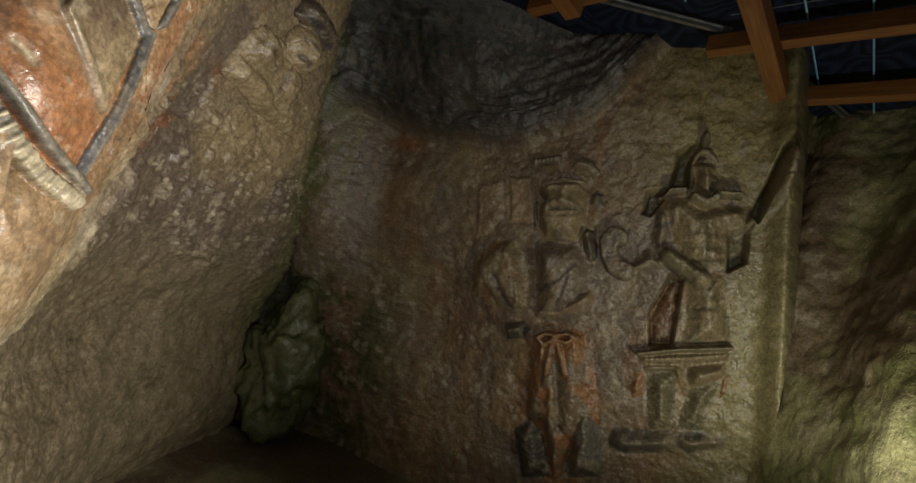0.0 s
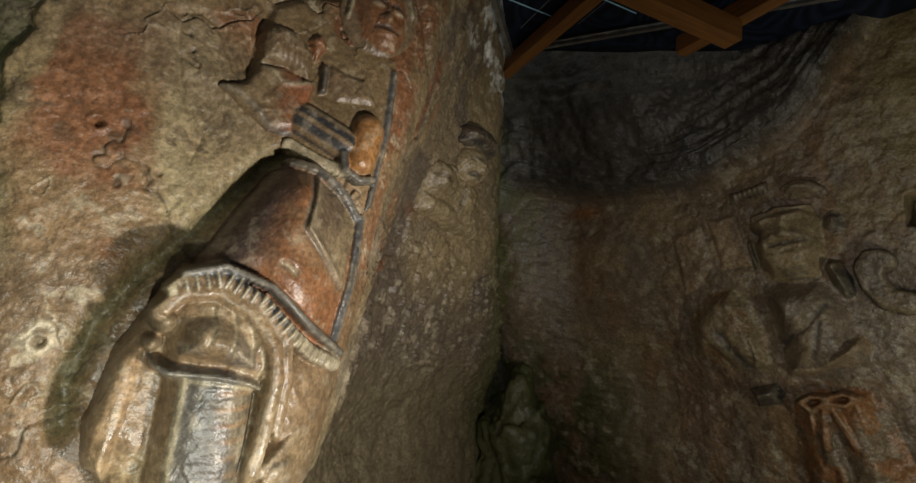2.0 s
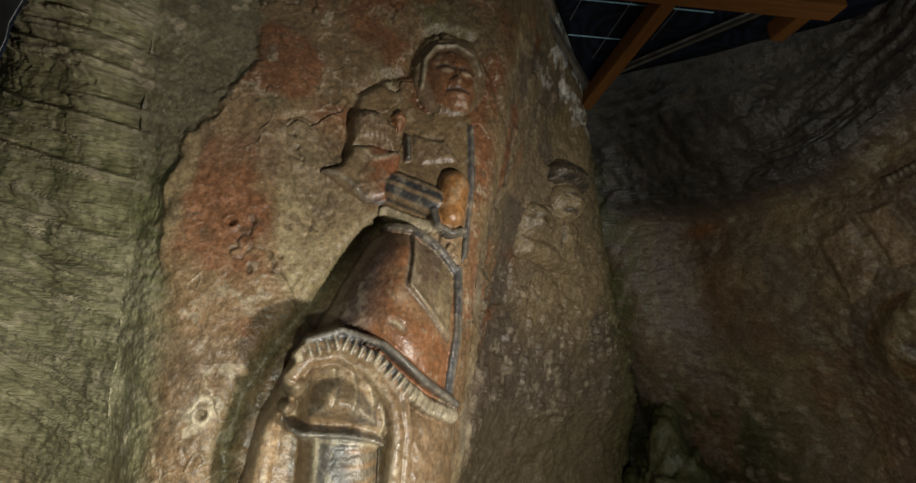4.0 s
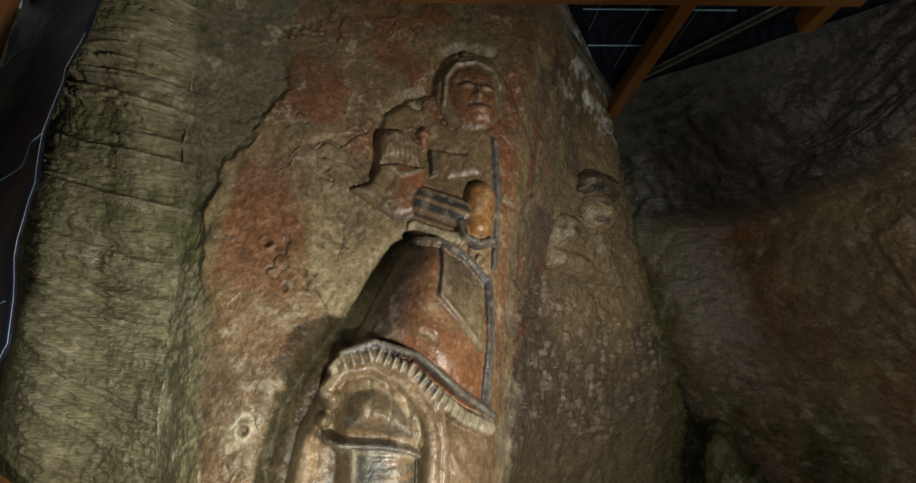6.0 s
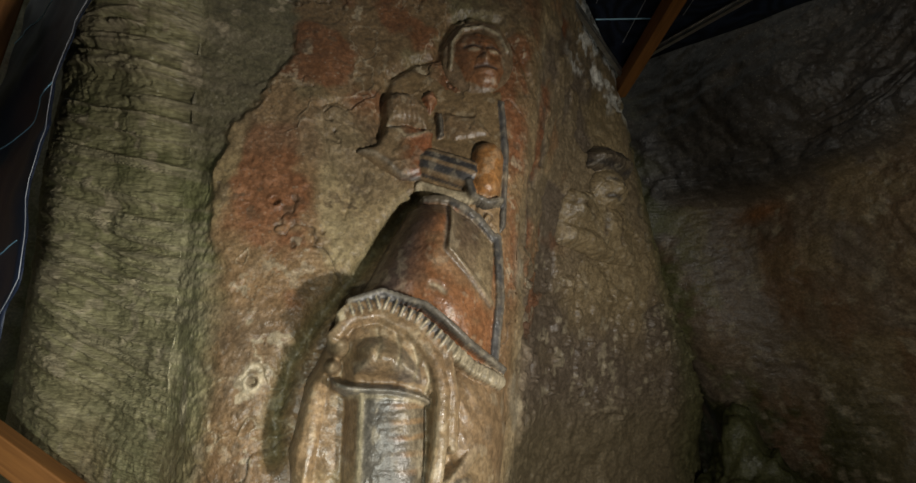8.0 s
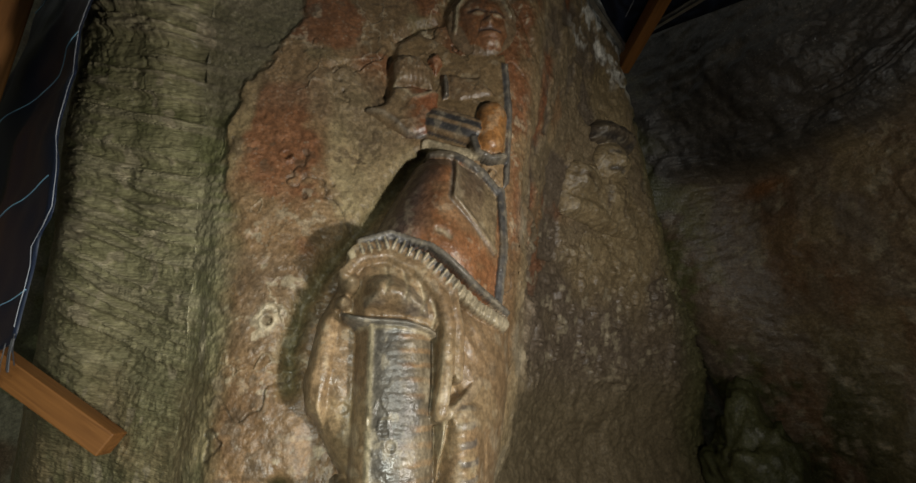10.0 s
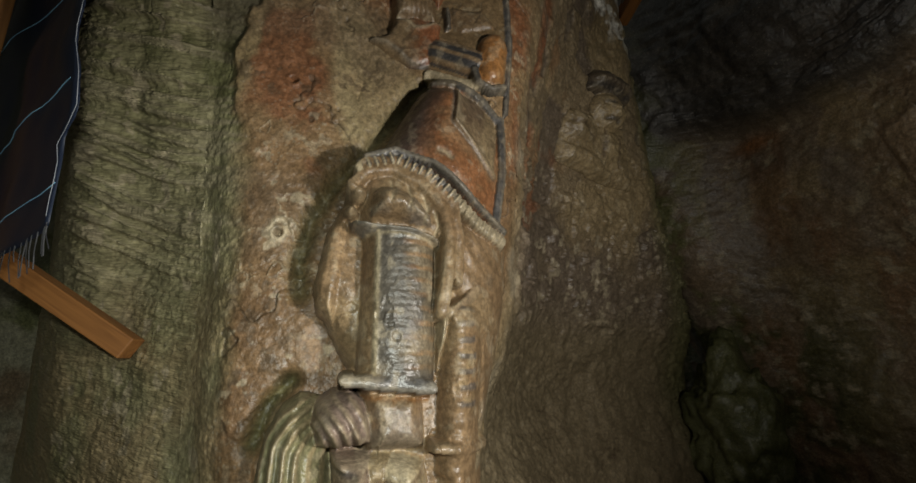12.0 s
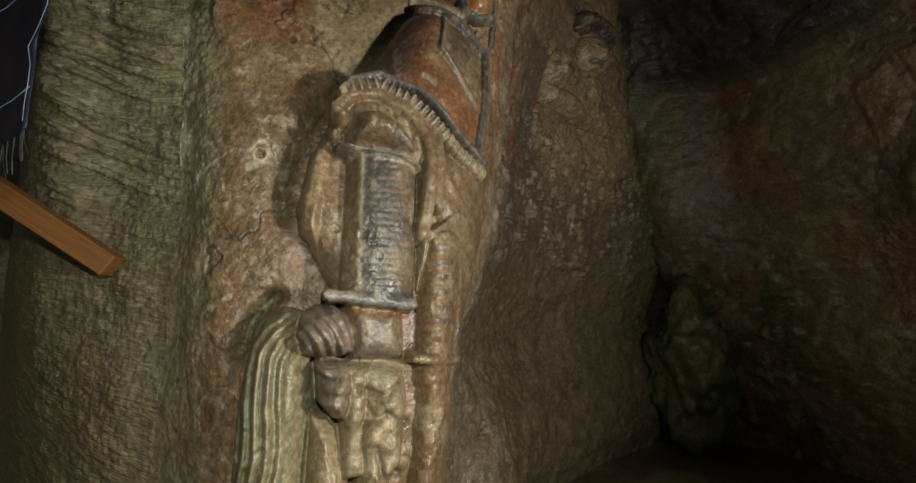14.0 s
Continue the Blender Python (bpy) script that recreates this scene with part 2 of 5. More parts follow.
def grid_mesh(name, g, colour, material, keep=None, smooth=True, back=None):
    """A mesh of the grid g, or of those of its cells that keep marks. back: how far a plain rear side lies behind it."""
    rows, cols = g.shape[:2]
    ids = np.arange(rows * cols).reshape(rows, cols)
    quads = np.stack([ids[:-1, :-1], ids[:-1, 1:], ids[1:, 1:], ids[1:, :-1]], -1).reshape(-1, 4)
    verts, tint = g.reshape(-1, 3), colour.reshape(-1, 3)
    if keep is not None:
        quads = quads[keep.ravel()]
        used, inv = np.unique(quads, return_inverse=True)
        quads, verts, tint = inv.reshape(-1, 4), verts[used], tint[used]
    if back is not None:
        pick = np.ix_(np.unique(np.r_[0:rows:14, rows - 1]), np.unique(np.r_[0:cols:14, cols - 1]))
        coarse, front = g[pick], ids[pick]
        rear = np.arange(coarse.shape[0] * coarse.shape[1]).reshape(coarse.shape[:2]) + len(verts)
        verts = np.concatenate([verts, (coarse + np.asarray(back)).reshape(-1, 3)])
        tint = np.concatenate([tint, colour[pick].reshape(-1, 3)])
        shell = [np.stack([rear[:-1, :-1], rear[1:, :-1], rear[1:, 1:], rear[:-1, 1:]], -1).reshape(-1, 4)]
        for a, b in ((front[0], rear[0]), (front[-1], rear[-1]), (front[:, 0], rear[:, 0]), (front[:, -1], rear[:, -1])):
            shell.append(np.stack([a[:-1], b[:-1], b[1:], a[1:]], -1))
        quads = np.concatenate([quads, *shell])
    me = bpy.data.meshes.new(name)
    me.vertices.add(len(verts))
    me.vertices.foreach_set("co", verts.astype(np.float32).ravel())
    me.loops.add(quads.size)
    me.loops.foreach_set("vertex_index", quads.astype(np.int32).ravel())
    me.polygons.add(len(quads))
    me.polygons.foreach_set("loop_start", np.arange(0, quads.size, 4, dtype=np.int32))
    me.update(calc_edges=True)
    me.validate()
    if smooth:
        me.polygons.foreach_set("use_smooth", np.ones(len(me.polygons), bool))
    at = me.attributes.new("tint", "FLOAT_COLOR", "POINT")
    rgba = np.ones((len(verts), 4), np.float32)
    rgba[:, :3] = np.clip(tint, 0.004, 0.9)
    at.data.foreach_set("color", rgba.ravel())
    me.materials.append(material)
    return new(name, me)


def cells(mask):
    """Cells of a grid with a marked corner."""
    return mask[:-1, :-1] | mask[1:, :-1] | mask[:-1, 1:] | mask[1:, 1:]


def steps(*parts):
    """Places along a wall: (from, to, count) stretches."""
    return np.concatenate([np.linspace(a, b, n, endpoint=False) for a, b, n in parts] + [[parts[-1][1]]])


LEVELS = (0.4, 1.2, 2.0, 3.0)
WEST = [
    [(-4.2, 1.3), (-4.0, 1.3), (-3.8, 1.3), (-3.5, 1.2)],
    [(-2.75, 0.97), (-2.6, 0.84), (-2.4, 0.68), (-2.2, 0.55)],
    [(-2.0, 0.93), (-1.95, 0.9), (-1.82, 0.74), (-1.66, 0.52)],
    [(-1.58, 0.94), (-1.58, 0.935), (-1.56, 0.86), (-1.49, 0.74)],
    [(-1.24, 0.93), (-1.324, 0.947), (-1.38, 0.95), (-1.279, 1.046)],
    [(-0.93, 1.187), (-0.949, 1.279), (-0.955, 1.357), (-0.846, 1.461)],
    [(-0.774, 1.53), (-0.644, 1.655), (-0.572, 1.724), (-0.449, 1.841)],
    [(-1.1, 2.3), (-0.93, 2.6), (-0.78, 2.65), (-0.52, 2.6)],
    [(-1.15, 3.3), (-0.82, 3.45), (-0.58, 3.4), (-0.45, 3.1)],
    [(-0.45, 5.1), (-0.2, 4.8), (-0.26, 4.25), (-0.3, 3.75)],
    [(-0.7, 6.0), (-0.6, 5.7), (-0.7, 5.2), (-0.8, 4.6)],
]
S_WEST = steps((0, 1, 50), (1, 3, 250), (3, 4, 70), (4, 6, 290), (6, 7, 80), (7, 9, 160), (9, 10, 30))
Z_WEST = steps((-0.62, 0.1, 70), (0.1, 3.0, 560), (3.0, 3.9, 90))
west = wall_sheet(WEST, LEVELS, S_WEST, Z_WEST)
west[:, :, 0] += 0.6 * ramp(0.8 - west[:, :, 2], 0.0, 1.2) * ramp(S_WEST, 6.3, 7.2)[None, :]
west_n = sheet_normals(west)
shape = west.shape[:2]
P = west.reshape(-1, 3)
N = west_n.reshape(-1, 3)
S = np.broadcast_to(S_WEST, shape).ravel()
Z = P[:, 2]
drift = 0.25 * fbm(P, 2.5, 4, 4)
on_left = 1 - ramp(S + drift, 2.45, 3.3)
on_panel = ramp(S + drift, 3.3, 3.95) * (1 - ramp(S, 5.95, 6.15))
on_flank = ramp(S, 6.0, 6.4)
broad, mid, fine = fbm(P, 0.9, 3, 1), fbm(P, 4.5, 4, 2), fbm(P, 22.0, 3, 3)
ledge = fbm(P * np.array([1.2, 1.2, 1.0]) + np.stack([0 * Z, 0 * Z, 0.12 * P[:, 0]], -1), 1.0, 2, 5)
bands = fbm(np.stack([P[:, 0] * 1.1, P[:, 1] * 1.1, (Z + 0.30 * P[:, 0] + 0.06 * ledge + 0.012 * mid) * 21], -1), 1.0, 3, 6)
hair = fbm(np.stack([P[:, 0] * 5, P[:, 1] * 5, (Z + 0.26 * P[:, 0] + 0.05 * ledge) * 75], -1), 1.0, 2, 206)
pits = ramp(fbm(P * np.array([1, 1, 1.8]), 13.0, 3, 207), 0.15, 0.4) * ramp(Z + 0.3 * mid, 1.9, 2.5)
crest = np.clip(1 - np.abs(bands) * 4.5, 0, 1)
off = on_left * (0.035 * broad + 0.014 * mid + 0.005 * fine + 0.003 * hair - 0.008 * pits + 0.022 * crest * ramp(Z + 0.2 * mid, 0.9, 1.6) * ramp(S, 1.05, 1.5) + 0.032 * ramp(S, 0.9, 1.4) * (np.abs(bands) ** 0.8 * np.sign(bands)) * (0.12 + 0.88 * ramp(Z, 0.9, 1.9)))
gap = fbm(P, 2.2, 5, 230)
crack = np.exp(-((gap / 0.010) ** 2)) * ramp(fbm(P, 1.3, 2, 231), -0.05, 0.2) * (on_panel + on_flank).clip(0, 1)
grit = fbm(P, 55.0, 2, 232)
skin = 0.002 * grit - 0.010 * crack + 0.006 * ramp(gap, -0.03, 0.03) * on_panel + on_panel * 0.0055 * fine
off += skin
off += on_panel * 0.012 * mid + on_flank * (0.05 * broad + 0.03 * mid + 0.013 * fine)
off += (1 - on_left - np.maximum(on_panel, on_flank)).clip(0, 1) * (0.02 * mid + 0.006 * fine)
NS, TS = np.array([0.692, -0.722, 0.0]), np.array([0.722, 0.692, 0.0])
U = P @ TS
# the cut line of the niche round the head
HOLLOW = [(0.36, 2.03), (0.295, 1.961), (0.132, 1.70), (0.0, 1.52), (-0.085, 1.36), (-0.115, 1.2), (-0.10, 1.08)]
COWL = [(-0.105, 0.79), (-0.165, 0.72), (-0.205, 0.6)]
for line, deep, r in (
    ([(0.184, 2.308), (0.18, 2.45), (0.22, 2.60), (0.32, 2.70), (0.43, 2.74), (0.455, 2.86), (0.50, 2.96), (0.60, 3.01), (0.74, 2.97), (0.83, 2.82), (0.88, 2.70), (0.95, 2.58), (1.07, 2.51)], 0.032, 0.024),
    ([(-0.03, 2.34), (-0.06, 2.40), (0.0, 2.44), (0.06, 2.42), (0.12, 2.32), (0.16, 2.24)], 0.012, 0.012),
    ([(-0.05, 2.32), (-0.02, 2.18), (0.03, 2.08), (0.08, 2.0), (0.06, 1.9)], 0.008, 0.008),
    (HOLLOW, 0.042, 0.034),
    (COWL, 0.045, 0.03),
):
    off -= on_panel * deep * np.exp(-((to_line(U, Z, line)[0] / r) ** 2))
# two drilled sockets
for hu, hz in ((-0.194, 1.952), (-0.192, 1.298)):
    pit = np.hypot(U - hu, Z - hz)
    off += on_panel * (0.008 * np.exp(-(((pit - 0.022) / 0.010) ** 2)) - 0.035 * np.exp(-((pit / 0.012) ** 2)))
pebbly = ramp(Z + 0.2 * mid, 0.95, 1.25) * (1 - ramp(Z + 0.2 * mid, 1.9, 2.2))
off += on_flank * pebbly * (0.022 * ramp(fbm(P, 16.0, 2, 8), 0.22, 0.5) + 0.03 * ramp(fbm(P, 7.0, 2, 208), 0.3, 0.55))
off -= on_flank * 0.02 * ramp(fbm(P, 3.0, 3, 209), 0.05, 0.12) * ramp(Z, 1.6, 1.9)
# broken plaster: a raised crust on the upper panel
crust = ramp(fbm(P, 3.2, 5, 9), 0.0, 0.10) * on_panel * (1 - ramp(Z, 2.2, 2.6))
off += 0.006 * crust
flake = fbm(P, 5.0, 4, 216)
rim = np.exp(-(((flake - 0.2) / 0.012) ** 2)) * ramp(fbm(P, 2.0, 2, 218), -0.1, 0.2) * on_panel
off += 0.004 * rim - 0.004 * ramp(flake, 0.2, 0.23) * on_panel
flat_n = N * (1 - on_panel[:, None]) + NS * on_panel[:, None]

tone = fbm(P, 2.2, 5, 11)
patch = fbm(P, 4.0, 5, 12)
c_left = blend(blend(np.tile(np.array([0.30, 0.275, 0.155]), (len(P), 1)), OLIVE * 1.35, ramp(tone, -0.1, 0.3)), PALE * 0.75, ramp(patch, 0.25, 0.5) * 0.6)
c_left = blend(c_left, MOSS, ramp(fbm(P, 3.0, 4, 13), 0.12, 0.4) * (0.3 + 0.4 * ramp(Z, 1.2, 1.8)))
c_left = blend(c_left, OCHRE * 1.1, (1 - ramp(Z, 0.7, 1.6)) * ramp(patch, -0.4, 0.2) * 0.8)
c_left = blend(c_left, PALE * 0.8, crest * ramp(Z, 0.9, 1.5) * 0.55)
c_left = blend(c_left, MOSS * 0.7, ramp(hair, 0.1, 0.5) * 0.2)
c_left = blend(c_left, np.array([0.095, 0.082, 0.052]), ramp(S + 0.5 * patch, 2.7, 3.1) * ramp(Z + 0.35 * tone, 1.95, 2.45) * 0.7)
c_left = blend(c_left, PALE, ramp(fbm(P, 15.0, 2, 217), 0.42, 0.52) * 0.6)
warp = np.stack([fbm(P, 7.0, 4, 221), fbm(P, 7.0, 4, 222)], -1) * 0.06
UW, ZW = U + warp[:, 0], Z + warp[:, 1]


def stain(line, soft=0.025):
    return ramp(inside(UW, ZW, line), -soft, soft)


edge = np.interp(Z, (1.2, 1.7, 1.95, 2.1, 2.25, 2.45, 2.65, 3.2), (-0.32, -0.36, -0.41, -0.43, -0.39, -0.29, -0.19, -0.22))
plaster = ramp((UW - edge) / (0.018 + 0.05 * (1 - ramp(Z, 1.5, 1.9))), -1, 1)
c_panel = blend(np.tile(np.array([0.245, 0.155, 0.078]), (len(P), 1)), np.array([0.29, 0.195, 0.10]), ramp(fbm(P, 1.6, 4, 214), -0.2, 0.2))
c_panel = blend(c_panel, np.array([0.155, 0.105, 0.055]), ramp(Z + 0.2 * tone, 2.25, 2.6) * 0.75)
c_panel = blend(c_panel, RED * 0.85, ramp(Z, 2.3, 2.5) * ramp(fbm(P, 3.0, 4, 220), -0.05, 0.12) * 0.7)
c_panel = blend(c_panel, RED * 1.05, stain([(-0.33, 2.24), (-0.12, 2.32), (-0.06, 2.12), (-0.03, 1.88), (0.02, 1.62), (-0.08, 1.50), (-0.2, 1.72), (-0.33, 1.80)]) * ramp(fbm(P, 6.0, 4, 114), -0.3, 0.15) * 0.75)
c_panel = blend(c_panel, RED, stain([(0.76, 2.5), (1.0, 2.5), (0.92, 2.0), (0.86, 1.6), (0.72, 1.4), (0.70, 2.0)], 0.05) * ramp(patch, -0.3, 0.1) * 0.8)
c_panel = blend(c_panel, np.array([0.37, 0.30, 0.165]), stain([(-0.07, 2.37), (0.05, 2.43), (0.14, 2.24), (0.33, 2.02), (0.22, 1.78), (0.10, 1.64), (0.03, 1.72), (-0.01, 1.95), (-0.03, 2.15)]) * (0.55 + 0.3 * ramp(patch, -0.1, 0.3)))
c_panel = blend(c_panel, np.array([0.31, 0.235, 0.12]), stain([(-0.52, 2.32), (-0.33, 2.32), (-0.32, 2.1), (-0.37, 1.85), (-0.5, 1.85)], 0.015) * 0.85)
c_panel = blend(c_panel, OLIVE * 0.9, ramp(fbm(P, 3.4, 4, 219), 0.05, 0.2) * ramp(Z - 0.6 * U, 2.3, 2.7) * 0.7)
c_panel = blend(c_panel, np.array([0.155, 0.092, 0.045]), (0.5 + 0.5 * ramp(fbm(P * np.array([1, 1, 3.5]), 3.0, 4, 223), -0.2, 0.2)) * (1 - ramp(Z, 1.45, 1.75)) * 0.9)
c_panel = blend(c_panel, BROWN, ramp(tone, 0.1, 0.4) * 0.5)
c_panel = blend(c_panel, PALE * 0.9, ramp(fbm(P, 16.0, 3, 215), 0.40, 0.48) * (1 - ramp(Z, 1.5, 1.9)) * 0.6)
c_panel = blend(c_panel, PALE * 0.95, rim * 0.6)
c_panel = blend(c_panel, PALE * 1.05, ramp(fbm(P, 30.0, 3, 224), 0.26, 0.36) * ramp(fbm(P, 3.5, 3, 225), 0.0, 0.2) * (0.2 + 0.35 * ramp(Z, 1.5, 1.8)))
c_panel = blend(c_panel, BROWN * 0.7, ramp(fbm(P, 24.0, 3, 226), 0.24, 0.36) * ramp(fbm(P, 3.0, 3, 227), -0.1, 0.15) * 0.6)
c_panel = blend(c_panel, PALE * 1.1, np.exp(-(((np.hypot(U + 0.192, (Z - 1.31) * 0.7) - 0.026) / 0.010) ** 2)) * 0.8)
# dark MOSS tone along both grooves: the statue's shade put into the panel colour
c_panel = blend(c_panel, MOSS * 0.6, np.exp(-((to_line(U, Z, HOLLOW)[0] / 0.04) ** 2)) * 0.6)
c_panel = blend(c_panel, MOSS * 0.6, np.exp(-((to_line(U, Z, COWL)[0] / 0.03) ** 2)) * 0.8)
c_flank = blend(np.tile(PLUM, (len(P), 1)), OCHRE * 0.8, ramp(tone, 0.0, 0.35) * ramp(Z, 1.2, 2.0))
c_flank = blend(c_flank, RED, ramp(fbm(P, 2.6, 4, 16), 0.05, 0.25) * ramp(Z, 1.3, 1.9) * (1 - ramp(S, 7.0, 7.5)) * 0.8)
c_flank = blend(c_flank, PALE * 0.8, ramp(fbm(P, 16.0, 3, 17), 0.28, 0.42) * (0.15 + 0.65 * pebbly))
c_flank = blend(c_flank, OCHRE * 0.95, ramp(fbm(P, 3.0, 3, 209), 0.12, 0.05) * ramp(Z, 1.7, 2.0) * 0.5)
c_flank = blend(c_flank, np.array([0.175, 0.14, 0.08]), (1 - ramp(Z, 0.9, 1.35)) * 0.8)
# daylight from the roof gap, painted as a whitish patch on the top
c_flank = blend(c_flank, np.array([0.72, 0.71, 0.66]), ramp(Z + 0.25 * patch, 3.2, 3.32) * ramp(S, 6.7, 7.0) * ramp(fbm(P, 7.0, 4, 117), -0.05, 0.12) * 0.9)
c_flank = blend(c_flank, MOSS, ramp(S, 8.6, 8.95) * 0.6)
on_left, on_panel = np.where(S < 5.5, 1 - plaster, on_left), np.where(S < 5.5, plaster, on_panel)
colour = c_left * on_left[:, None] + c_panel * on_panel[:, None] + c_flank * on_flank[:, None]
rest = (1 - on_left - on_panel - on_flank).clip(0, 1)[:, None]
colour = colour + rest * blend(np.tile(OCHRE * 0.85, (len(P), 1)), PALE * 0.9, ramp(patch, 0.0, 0.3))
colour = colour / (on_left + on_panel + on_flank + rest[:, 0])[:, None]
colour = blend(colour, BROWN * 0.45, crack * 0.7)
base = P + flat_n * (off + 0.022 * plaster * (S < 6) * (1 - ramp(Z, 2.6, 2.9)) * (1 - ramp(U, -0.1, 0.1)))[:, None]
g_dressed = (base - flat_n * (skin + 0.006 * crust)[:, None]).reshape(*shape, 3)
g_base, g_col = base.reshape(*shape, 3), colour.reshape(*shape, 3)
for name, a, b, mat, words in (
    ("wall_weathered", 0.0, 3.0, ROCK_LAYERED, "weathered olive-grey rock face with ledges and moss"),
    ("wall_carved", 3.0, 6.05, ROCK, "carved ochre rock face with flaking red pigment"),
    ("wall_flank", 6.05, 10.0, ROCK_WET, "damp brown rock flank pitted with pebbles"),
):
    i, j = np.searchsorted(S_WEST, a), min(np.searchsorted(S_WEST, b) + 1, len(S_WEST))
    away = {"wall_weathered": (-0.1, 0.6, 0), "wall_carved": (-0.5, 0.5, 0), "wall_flank": (-0.6, 0.15, 0)}[name]
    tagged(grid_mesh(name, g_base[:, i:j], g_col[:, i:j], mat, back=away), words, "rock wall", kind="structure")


# ---- the guardian carved on the panel ----
BLACK, SLATE = np.array([0.045, 0.043, 0.042]), np.array([0.085, 0.082, 0.078])
ORANGE, SKIN, CREAM = np.array([0.36, 0.17, 0.055]), np.array([0.25, 0.115, 0.05]), np.array([0.44, 0.37, 0.24])
EARTH, PINK = np.array([0.22, 0.146, 0.078]), np.array([0.32, 0.235, 0.145])


def guardian(u, z, p):
    r = Relief(u, z, p)
    # the mass of the body, from the hips down to the ground
    r.slab([(0.10, 1.57), (0.04, 1.44), (-0.03, 1.29), (-0.05, 1.09), (-0.02, 0.98), (0.05, 0.85), (0.09, 0.79), (0.13, 0.6), (0.13, -0.6), (0.60, -0.6), (0.60, 0.25), (0.58, 0.53), (0.63, 0.81), (0.68, 1.08), (0.68, 1.32), (0.64, 1.36), (0.4, 1.5), (0.2, 1.57)], 0.17, 0.12, blend(np.tile(EARTH * 0.9, (len(u), 1)), OCHRE, ramp(r.wear, 0.0, 0.35) * 0.7), 0.008 * fbm(p, 14.0, 3, 45))
    # chest, collar and shoulder
    r.slab([(0.19, 2.6), (0.33, 2.65), (0.45, 2.6), (0.52, 2.55), (0.72, 2.55), (0.75, 2.3), (0.70, 1.98), (0.55, 1.98), (0.36, 2.06), (0.18, 2.14), (0.09, 2.2), (0.2, 2.28), (0.18, 2.4)], 0.022, 0.06, np.array([0.19, 0.13, 0.066]))
    # hood and face
    r.dome((0.625, 2.74), 0.17, 0.215, 0.08, np.array([0.17, 0.115, 0.065]), -0.15)
    r.slab([(0.50, 2.70), (0.505, 2.8), (0.55, 2.86), (0.62, 2.875), (0.70, 2.84), (0.74, 2.75), (0.735, 2.64), (0.70, 2.56), (0.63, 2.545), (0.55, 2.58)], 0.115, 0.07, SKIN * 0.78)
    r.rope([(0.49, 2.66), (0.50, 2.8), (0.55, 2.88), (0.64, 2.895), (0.72, 2.85), (0.755, 2.76)], 0.009, 0.085, CREAM * 0.6)
    for c, a, b, h in (((0.587, 2.738), 0.03, 0.022, 0.026), ((0.678, 2.728), 0.03, 0.022, 0.026), ((0.635, 2.70), 0.022, 0.055, 0.045), ((0.635, 2.672), 0.036, 0.022, 0.03), ((0.64, 2.615), 0.055, 0.018, 0.026), ((0.635, 2.575), 0.05, 0.03, 0.02), ((0.57, 2.66), 0.04, 0.05, 0.012), ((0.70, 2.66), 0.03, 0.05, 0.012)):
        r.add(c, a, b, h)
    r.score([(0.55, 2.755), (0.59, 2.768), (0.62, 2.75)], 0.010, -0.014, BLACK)
    r.score([(0.65, 2.75), (0.68, 2.765), (0.715, 2.745)], 0.010, -0.014, BLACK)
    r.score([(0.595, 2.637), (0.64, 2.645), (0.685, 2.632)], 0.008, -0.014, BLACK * 1.5)
    r.score([(0.57, 2.73), (0.59, 2.725), (0.61, 2.73)], 0.006, 0.004, CREAM * 0.8)
    r.score([(0.66, 2.722), (0.68, 2.716), (0.70, 2.722)], 0.006, 0.004, CREAM * 0.8)
    # ribbed cap held at the breast, sleeve with scroll
    ribs = 0.004 * np.cos((u - 0.3 + 0.1 * (z - 2.4)) * 2 * math.pi / 0.021)
    r.slab([(0.195, 2.46), (0.215, 2.49), (0.26, 2.505), (0.325, 2.5), (0.385, 2.44), (0.388, 2.33), (0.3, 2.355), (0.205, 2.335)], 0.12, 0.06, EARTH * 0.75, ribs)
    r.slab([(0.09, 2.205), (0.18, 2.25), (0.2, 2.335), (0.3, 2.355), (0.395, 2.325), (0.41, 2.315), (0.4, 2.2), (0.365, 2.11), (0.28, 2.085), (0.19, 2.14)], 0.092, 0.045, blend(np.tile(EARTH * 0.9, (len(u), 1)), RED, ramp(u, 0.25, 0.35)))
    r.score([(0.21, 2.345), (0.27, 2.31), (0.29, 2.285), (0.34, 2.29), (0.40, 2.325)], 0.010, 0.012, CREAM * 0.8)
    r.score([(0.10, 2.20), (0.17, 2.19), (0.22, 2.16), (0.28, 2.10), (0.35, 2.10)], 0.012, 0.014, SLATE)
    ring = np.abs(np.hypot(u - 0.265, z - 2.135) - 0.028)
    r.h += 0.014 * np.exp(-((ring / 0.010) ** 2)) * (r.h > 0.01)
    r.slab([(0.425, 2.41), (0.45, 2.42), (0.455, 2.3), (0.43, 2.29)], 0.085, 0.02, BLACK * 1.2)
    r.slab([(0.46, 2.42), (0.6, 2.41), (0.66, 2.31), (0.5, 2.28), (0.45, 2.31)], 0.06, 0.04, EARTH * 0.8)
    r.slab([(0.36, 2.5), (0.41, 2.54), (0.43, 2.48), (0.40, 2.42)], 0.085, 0.03, RED)
    # armoured forearm and elbow guard
    across = 0.42 * (u - 0.47) + (z - 2.14)
